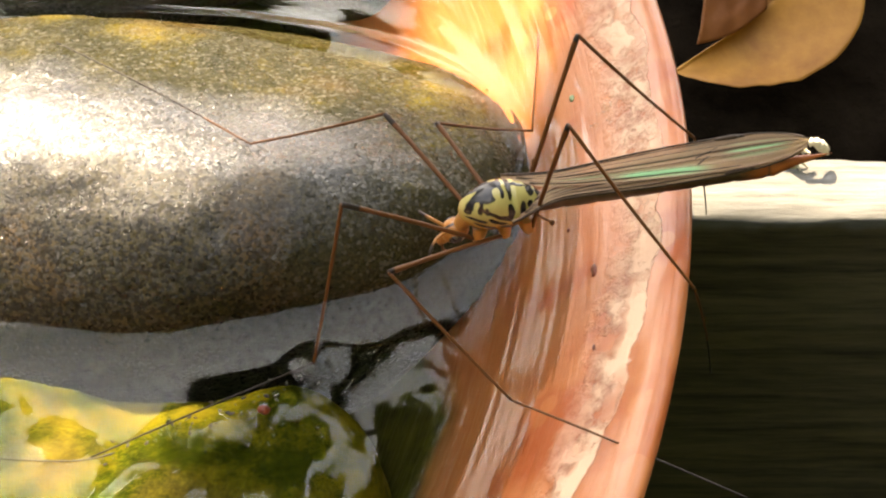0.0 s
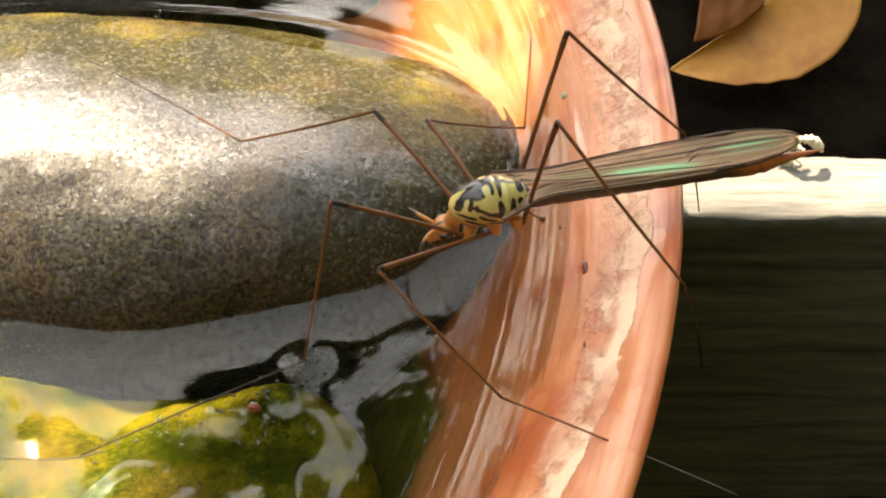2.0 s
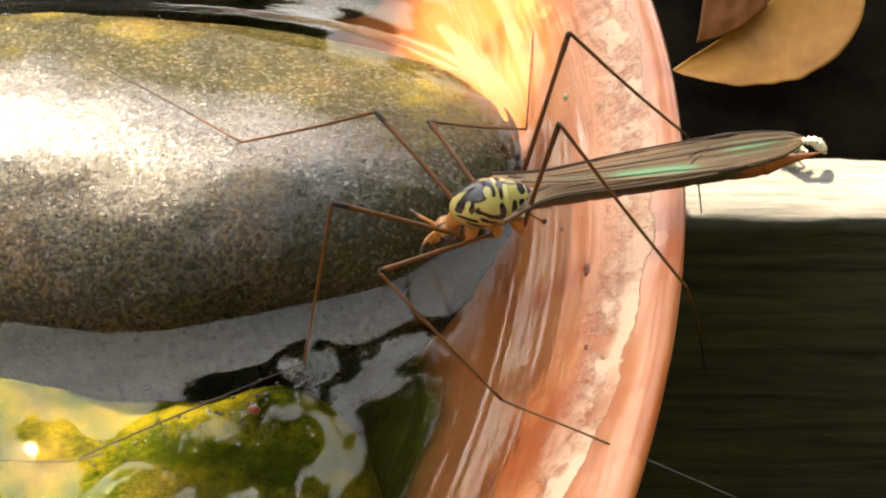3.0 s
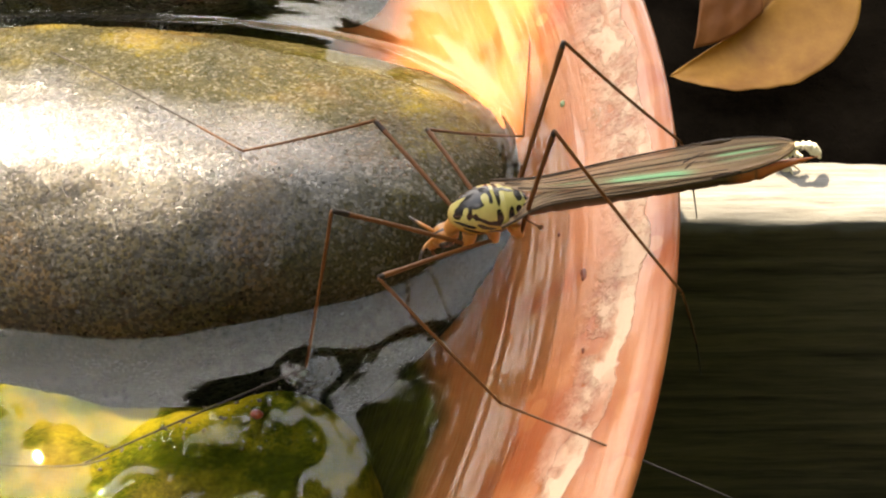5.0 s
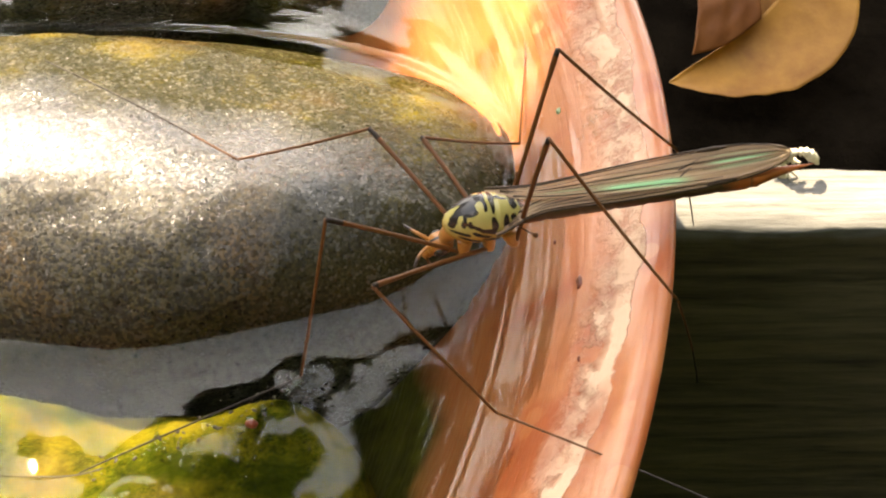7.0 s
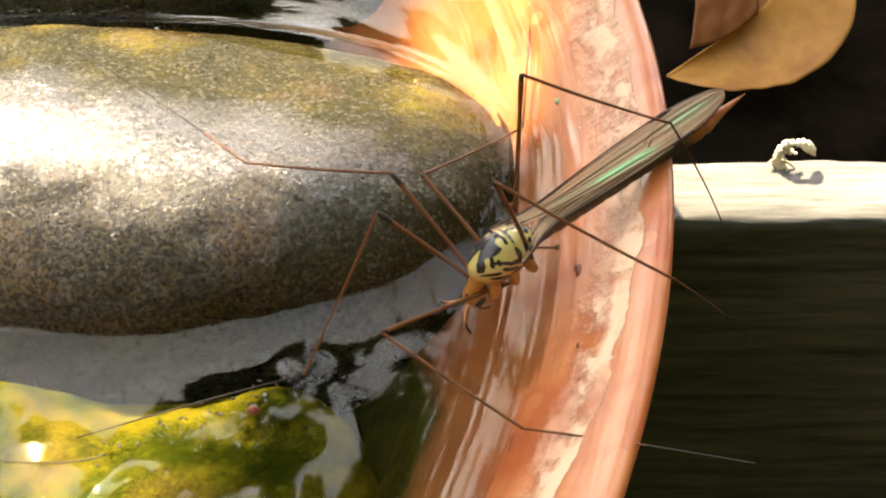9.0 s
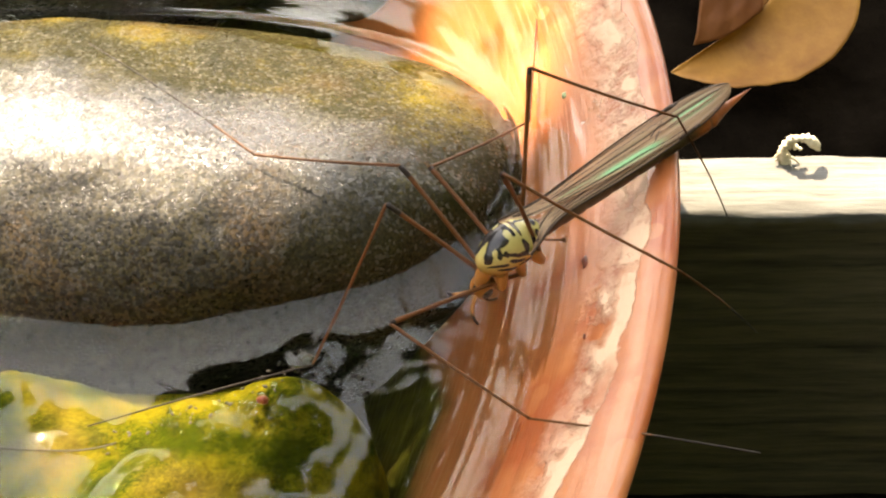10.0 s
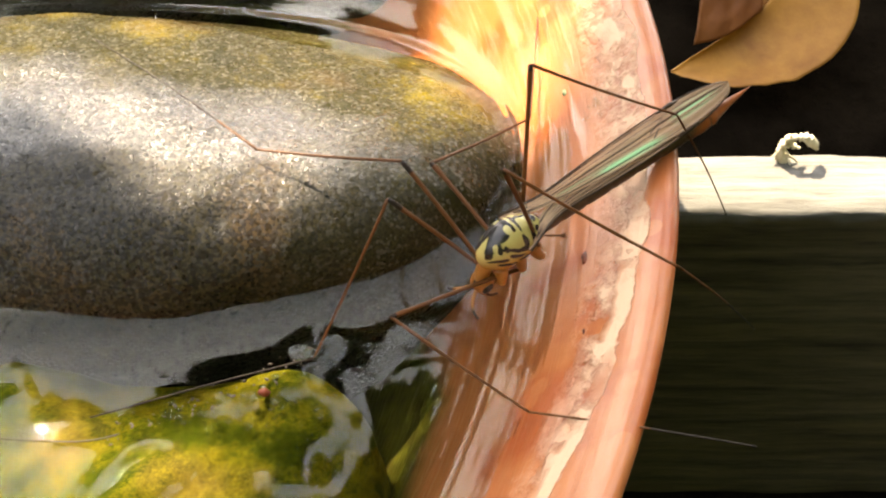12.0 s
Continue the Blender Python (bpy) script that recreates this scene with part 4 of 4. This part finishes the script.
def build_fly():
    fly = new("crane_fly")
    tagged(fly, "slender yellow and black crane fly with long brown legs", "crane fly")

    def thorax_shape(p, d):
        hump = 0.26 * math.exp(-((p.x + 0.35) / 0.8) ** 2) * max(0, d.z)
        groove = -0.10 * math.exp(-((p.x - 0.35) / 0.10) ** 2) * max(0, d.z + 0.3)
        groove2 = -0.05 * math.exp(-((p.x - 1.15) / 0.08) ** 2)
        return Vector((p.x, p.y * (1 - 0.10 * (p.x > 0.6)), p.z + (hump + groove + groove2)))

    v, f, uv = ellipsoid(1.80, 1.0, 1.14, 72, 96, thorax_shape)
    mark = []
    for p, d in zip(v, uv):
        around = math.degrees(math.atan2(-d.y, d.z)) + 18
        best, pale = 0.0, 0.0
        wx, wa = 0.06 * noise.noise(p * 2.6), 4 * noise.noise(p * 2.2 + Vector((4, 4, 4)))
        for cx, ca, sx, sa, slant, sort in MARKS:
            q = ((p.x + wx - cx) / sx) ** 2 + ((around + wa - ca - slant * (p.x - cx)) / sa) ** 2
            if sort > 0:
                best = max(best, 1.0 - 0.25 * q)
            else:
                pale = max(pale, 1.0 - 0.5 * q)
        mark.append(max(0.0, best - 1.6 * max(0.0, pale - 0.3)))
    part("thorax", mesh_from("thorax", v, f, THORAX, True, {"mark": mark, "under": [max(0.0, min(1.0, 0.55 - 1.1 * d.z)) for d in uv]}), fly, "yellow thorax with black blotches")

    # abdomen: slim segmented rod, wider and reddish towards its pointed end
    steps, sides = 120, 18
    path, rad, mk = [], [], []
    for i in range(steps + 1):
        t = i / steps
        path.append((1.2 + 13.5 * t, -0.50 * math.sin(math.pi * 0.60 * t), -0.20 - 0.10 * math.sin(math.pi * 0.9 * t) + 0.62 * t))
        r = 0.46 - 0.10 * math.sin(math.pi * t) + 0.08 * math.exp(-((t - 0.76) / 0.09) ** 2)
        r *= 1 - 0.10 * max(0, math.cos(2 * math.pi * 9 * t)) ** 6
        if t > 0.80:
            r *= max(0.05, 1 - ((t - 0.80) / 0.20) ** 0.8)
        rad.append(r)
        mk += [0.25 * max(0, math.cos(2 * math.pi * 9 * t)) ** 10 + (0.55 + 0.2 * math.cos(2 * math.pi * k / sides)) * (1.0 - 0.75 * max(0.0, min(1.0, (t - 0.62) / 0.2))) for k in range(sides)]
    v, f = tube(path, rad, sides)
    part("abdomen", mesh_from("abdomen", v, f, ABDOMEN, True, {"mark": mk}), fly, "slim amber-brown segmented abdomen with reddish tip")

    # neck, head, eyes, snout, feelers; the head turns about the end of the neck
    neck = tube(bezier([(-1.25, 0, -0.45), (-1.55, 0, -0.8), (-1.68, 0, -1.40)], 10), [0.44 - 0.014 * i for i in range(11)], 16)
    part("neck", mesh_from("neck", *neck, HEADM, True, {"mark": [0] * len(neck[0])}), fly)
    v, f, uv = ellipsoid(0.66, 0.54, 0.56, 30, 40)
    m = Matrix.Translation((-0.25, 0, -0.35)) @ pose(0, 0, 0, 0, -48)
    head = part("head", mesh_from("head", [m @ p for p in v], f, HEADM, True, {"mark": [0.9 * math.exp(-((d.y) / 0.16) ** 2) * (d.z > 0.35) for d in uv]}), fly, "orange head")
    for s in (-1, 1):
        v, f, uv = ellipsoid(0.31, 0.17, 0.28, 18, 26)
        part("eye", mesh_from("eye", [p + Vector((-0.30, s * 0.45, -0.33)) for p in v], f, EYE), head, "round black eye")
        feel = tube(bezier([(-0.70, s * 0.16, -0.15), (-1.15, s * 0.4, 0.2), (-1.5, s * 0.75, 0.15), (-1.6, s * 1.1, -0.2)], 18), [0.085 - 0.002 * i + 0.016 * (i % 2) for i in range(19)], 7)
        part("antenna", mesh_from("antenna", *feel, HEADM, True, {"mark": [0.05 + 0.04 * (i // 7) for i in range(len(feel[0]))]}), head)
        palp = tube(bezier([(-0.75, s * 0.12, -0.95), (-0.95, s * 0.25, -1.35), (-0.6, s * 0.35, -1.7)], 10), [0.065] * 11, 6)
        part("palp", mesh_from("palp", *palp, LEGM, True, {"mark": [0.2] * len(palp[0])}), head)
    snout = tube(bezier([(-0.5, 0, -0.6), (-0.75, 0, -0.9), (-0.85, 0, -1.3)], 8), [0.32 - 0.018 * i for i in range(9)], 12)
    part("snout", mesh_from("snout", *snout, HEADM, True, {"mark": [0] * len(snout[0])}), head)

    # coxae below the thorax
    for s in (-1, 1):
        for x0, x1 in ((-0.9, -1.05), (0.15, 0.2), (1.05, 1.35)):
            cx = tube(bezier([(x0, s * 0.45, -0.75), (x0, s * 0.62, -1.15), (x1, s * 0.72, -1.55)], 8), [0.36 - 0.017 * i for i in range(9)], 12)
            part("coxa", mesh_from("coxa", *cx, HEADM, True, {"mark": [0] * len(cx[0])}), fly)
        stalk = tube(bezier([(1.35, s * 0.8, 0.15), (1.6, s * 1.2, 0.35), (1.85, s * 1.55, 0.55)], 8), [0.045] * 7 + [0.10, 0.13], 8)
        part("haltere", mesh_from("haltere", *stalk, LEGM, True, {"mark": [0] * len(stalk[0])}), fly)

    # wings folded one over the other above the abdomen
    def outline(t):
        """Front and hind edge across the wing at t along it."""
        w = 0.24 + 0.66 * (1 - math.exp(-((t / 0.38) ** 1.6)))
        end = math.sqrt(max(0.0, 1 - max(0.0, (t - 0.72) / 0.28) ** 2.0))
        return 0.95 * w * end, -1.1 * w * end

    for s, lift in ((1, 0.0), (-1, 0.16)):
        nu, nv = 90, 22
        length = 13.35
        top, sheen = [], []
        for i in range(nu):
            t = i / (nu - 1)
            fr, hi = outline(min(t, 0.9995))
            for j in range(nv):
                q = j / (nv - 1)
                y = hi + (fr - hi) * q
                ripple = 0.016 * math.cos(q * math.pi * 9) * min(1, t * 5)
                root = math.exp(-((t / 0.09) ** 2))
                top.append(Vector((0.25 + length * t, -s * (y * 0.92 + 0.30 - 0.25 * t + 0.62 * root), 0.75 - 0.45 * root + lift + 0.10 * t - 0.13 * (y / 1.6) ** 2 + ripple)))
                # where the reflected green sheen is painted on the membrane
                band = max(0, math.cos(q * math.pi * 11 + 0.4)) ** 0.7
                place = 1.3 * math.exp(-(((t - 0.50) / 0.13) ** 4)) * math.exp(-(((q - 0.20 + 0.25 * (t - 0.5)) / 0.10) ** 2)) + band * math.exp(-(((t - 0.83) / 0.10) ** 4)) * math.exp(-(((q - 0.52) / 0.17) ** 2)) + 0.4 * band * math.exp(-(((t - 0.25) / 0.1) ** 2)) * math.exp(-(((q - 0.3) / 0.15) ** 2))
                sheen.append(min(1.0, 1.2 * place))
        wing = part("wing", mesh_from("wing", top, grid_faces(nu, nv, False), WING, True, {"sheen": sheen}), fly, "smoky translucent veined wing with painted green sheen")

        def at(t, q):
            k = int(round(min(1, max(0, t)) * (nu - 1))) * nv + int(round(min(1, max(0, q)) * (nv - 1)))
            return top[k] + Vector((0, 0, 0.015))

        for q0, q1, t0, t1, th in ((1, 1, 0, 1, 0.055), (0.88, 0.93, 0.02, 0.72, 0.032), (0.72, 0.80, 0.05, 0.93, 0.026), (0.55, 0.62, 0.05, 0.97, 0.034), (0.45, 0.42, 0.06, 0.99, 0.022), (0.3, 0.24, 0.08, 0.9, 0.018), (0.18, 0.1, 0.08, 0.75, 0.030),
                                   (0, 0, 0.05, 1, 0.022), (0.60, 0.52, 0.66, 0.99, 0.018), (0.40, 0.33, 0.70, 0.97, 0.018), (0.50, 0.72, 0.62, 0.70, 0.03), (0.3, 0.5, 0.62, 0.66, 0.03)):
            pts = [at(t0 + (t1 - t0) * i / 28, q0 + (q1 - q0) * i / 28) for i in range(29)]
            for _ in range(3):
                pts = [pts[0]] + [(a + b * 2 + c) / 4 for a, b, c in zip(pts, pts[1:], pts[2:])] + [pts[-1]]
            part("vein", mesh_from("vein", *tube(pts, [(th if th > 0.028 else 0.6 * th) * (1 - 0.4 * i / 28) for i in range(29)], 5), VEIN), wing)
        stig = tube([at(0.70 + 0.1 * i / 10, 0.93) for i in range(11)], [0.05 + 0.07 * math.sin(math.pi * i / 10) for i in range(11)], 6)
        part("wing_spot", mesh_from("wing_spot", *stig, VEIN), wing, "dark brown spot on the wing's edge")

    # legs
    limbs = []
    ma, mb = body_pose(BODY_A), body_pose(BODY_B)
    ia, ib = ma.inverted(), mb.inverted()
    for key, (hip, ja, jb) in LEGS.items():
        hip = Vector(hip)
        la = [hip] + [ia @ Vector(q) for q in ja]
        lb = [hip] + [ib @ Vector(q) for q in jb]
        lens = [((la[i + 1] - la[i]).length + (lb[i + 1] - lb[i]).length) / 2 for i in range(3)]
        front = key.endswith("front")
        specs = [("femur", 0.105, 0.10, 0.03, 0.86 if front else 0.94, 0.08), ("tibia", 0.078, 0.062, 0.0, 0.97, -0.10), ("tarsus", 0.055, 0.034, 0.0, -1.0 if key == "near_front" else 0.2 if front else 0.55, 0.3 if key == "far_front" else 0.12)]
        obs = []
        for i, (nm, r0, r1, sw, dark, bow) in enumerate(specs):
            v, f, mk = segment(lens[i], r0, r1, sw, dark, bow)
            obs.append(part(nm, mesh_from(nm, v, f, LEGM, True, {"mark": mk}), fly))
        limbs.append((obs, hip, lens, la, lb, ia, ib))
    return fly, limbs, head


def limb_rows(limb, s):
    """Poses of femur, tibia and tarsus in the body's space at share s of the way from the first stance to the second."""
    obs, hip, lens, la, lb, ia, ib = limb
    here = hip
    out = []
    for i in range(3):
        da = (la[i + 1] - la[i]).normalized()
        db = (lb[i + 1] - lb[i]).normalized()
        d = da.lerp(db, s).normalized()
        nxt = here + d * lens[i]
        out.append(in_mm(aim(here, nxt)))
        here = nxt
    return out


STEPS = [(0.0, 0.0), (7.25, 0.0), (7.6, 0.22), (8.0, 0.55), (8.4, 0.86), (8.75, 1.0), (12.0, 1.0)]


def fly_body(s):
    a, b = body_pose(BODY_A), body_pose(BODY_B)
    q = a.to_quaternion().slerp(b.to_quaternion(), s)
    p = a.translation.lerp(b.translation, s)
    return in_mm(Matrix.Translation(p + Vector((0, 0, 0.9 * math.sin(math.pi * s)))) @ q.to_matrix().to_4x4())


def motions():
    # the added twig sways, so its shade drifts
    sway = [(0.0, 0.0), (3.0, 0.4), (5.0, -0.3), (7.0, 0.6), (9.0, 1.5), (10.5, 3.0), (12.0, 3.6)]
    walk(SHADE_TWIG, [(t, pose(s * MM, -0.4 * s * MM, 0)) for t, s in sway])
    # the added upright twig leans in and carries its shade over the stone
    lean = [(0.0, -2.4), (3.0, -2.2), (5.0, -2.5), (7.0, -2.3), (9.0, -2.0), (10.0, -1.6), (11.0, -0.7), (12.0, 0.0)]
    walk(SHADE_SPRAY, [(t, pose(*(SHADE_SPRAY_FOOT * MM), 0, a, 0)) for t, a in lean])
    walk(FLY, [(t, fly_body(s)) for t, s in STEPS])
    walk(FLY_HEAD, [(t, pose(-1.60 * MM, 0, -1.32 * MM, 0, -42 * s)) for t, s in STEPS])
    for limb in FLY_LEGS:
        for k in range(3):
            walk(limb[0][k], [(t, limb_rows(limb, s)[k]) for t, s in STEPS])


def flat_moss(q):
    """Algae on the far slope and round the blunt end."""
    far = 0.17 * (q.y + 1.6 + 0.14 * max(0.0, q.x) + 2.6 * noise.noise(q * 0.22))
    end = 0.085 * (q.x - 10.5 + 2.5 * noise.noise(q * 0.3)) * (1.0 if q.z > 0 else 0.4)
    return max(0.0, min(1.0, max(far, end)))


def flat_damp_shade(q):
    """Dark film round the foot of the stone, highest on its near side, whose shade is painted in."""
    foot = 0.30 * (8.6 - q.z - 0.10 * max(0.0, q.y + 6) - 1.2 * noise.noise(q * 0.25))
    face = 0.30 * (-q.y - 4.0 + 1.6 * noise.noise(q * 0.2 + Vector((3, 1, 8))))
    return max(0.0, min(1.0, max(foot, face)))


build_ground()
build_bowl()
build_water()
build_stone("flat", STONE_GREY, "large wet grey stone with green-brown algae, standing out of the water", flat_moss, 0.0, flat_damp_shade)
build_stone("low", STONE_YELLOW, "yellow-green algae-covered stone just under the water", lambda q: 0.6, 0.6)
build_stone("back", STONE_GREY, "wet grey stone with algae at the back of the bowl", lambda q: 0.3)
build_stone("far", STONE_GREY, "small wet brownish stone under the water by the wall", lambda q: 0.6)
build_board()
build_husk()
build_leaf()
build_bits()
SHADE_TWIG = build_shade_twig()
SHADE_SPRAY = build_shade_spray()
build_offscreen_garden()
FLY, FLY_LEGS, FLY_HEAD = build_fly()
motions()
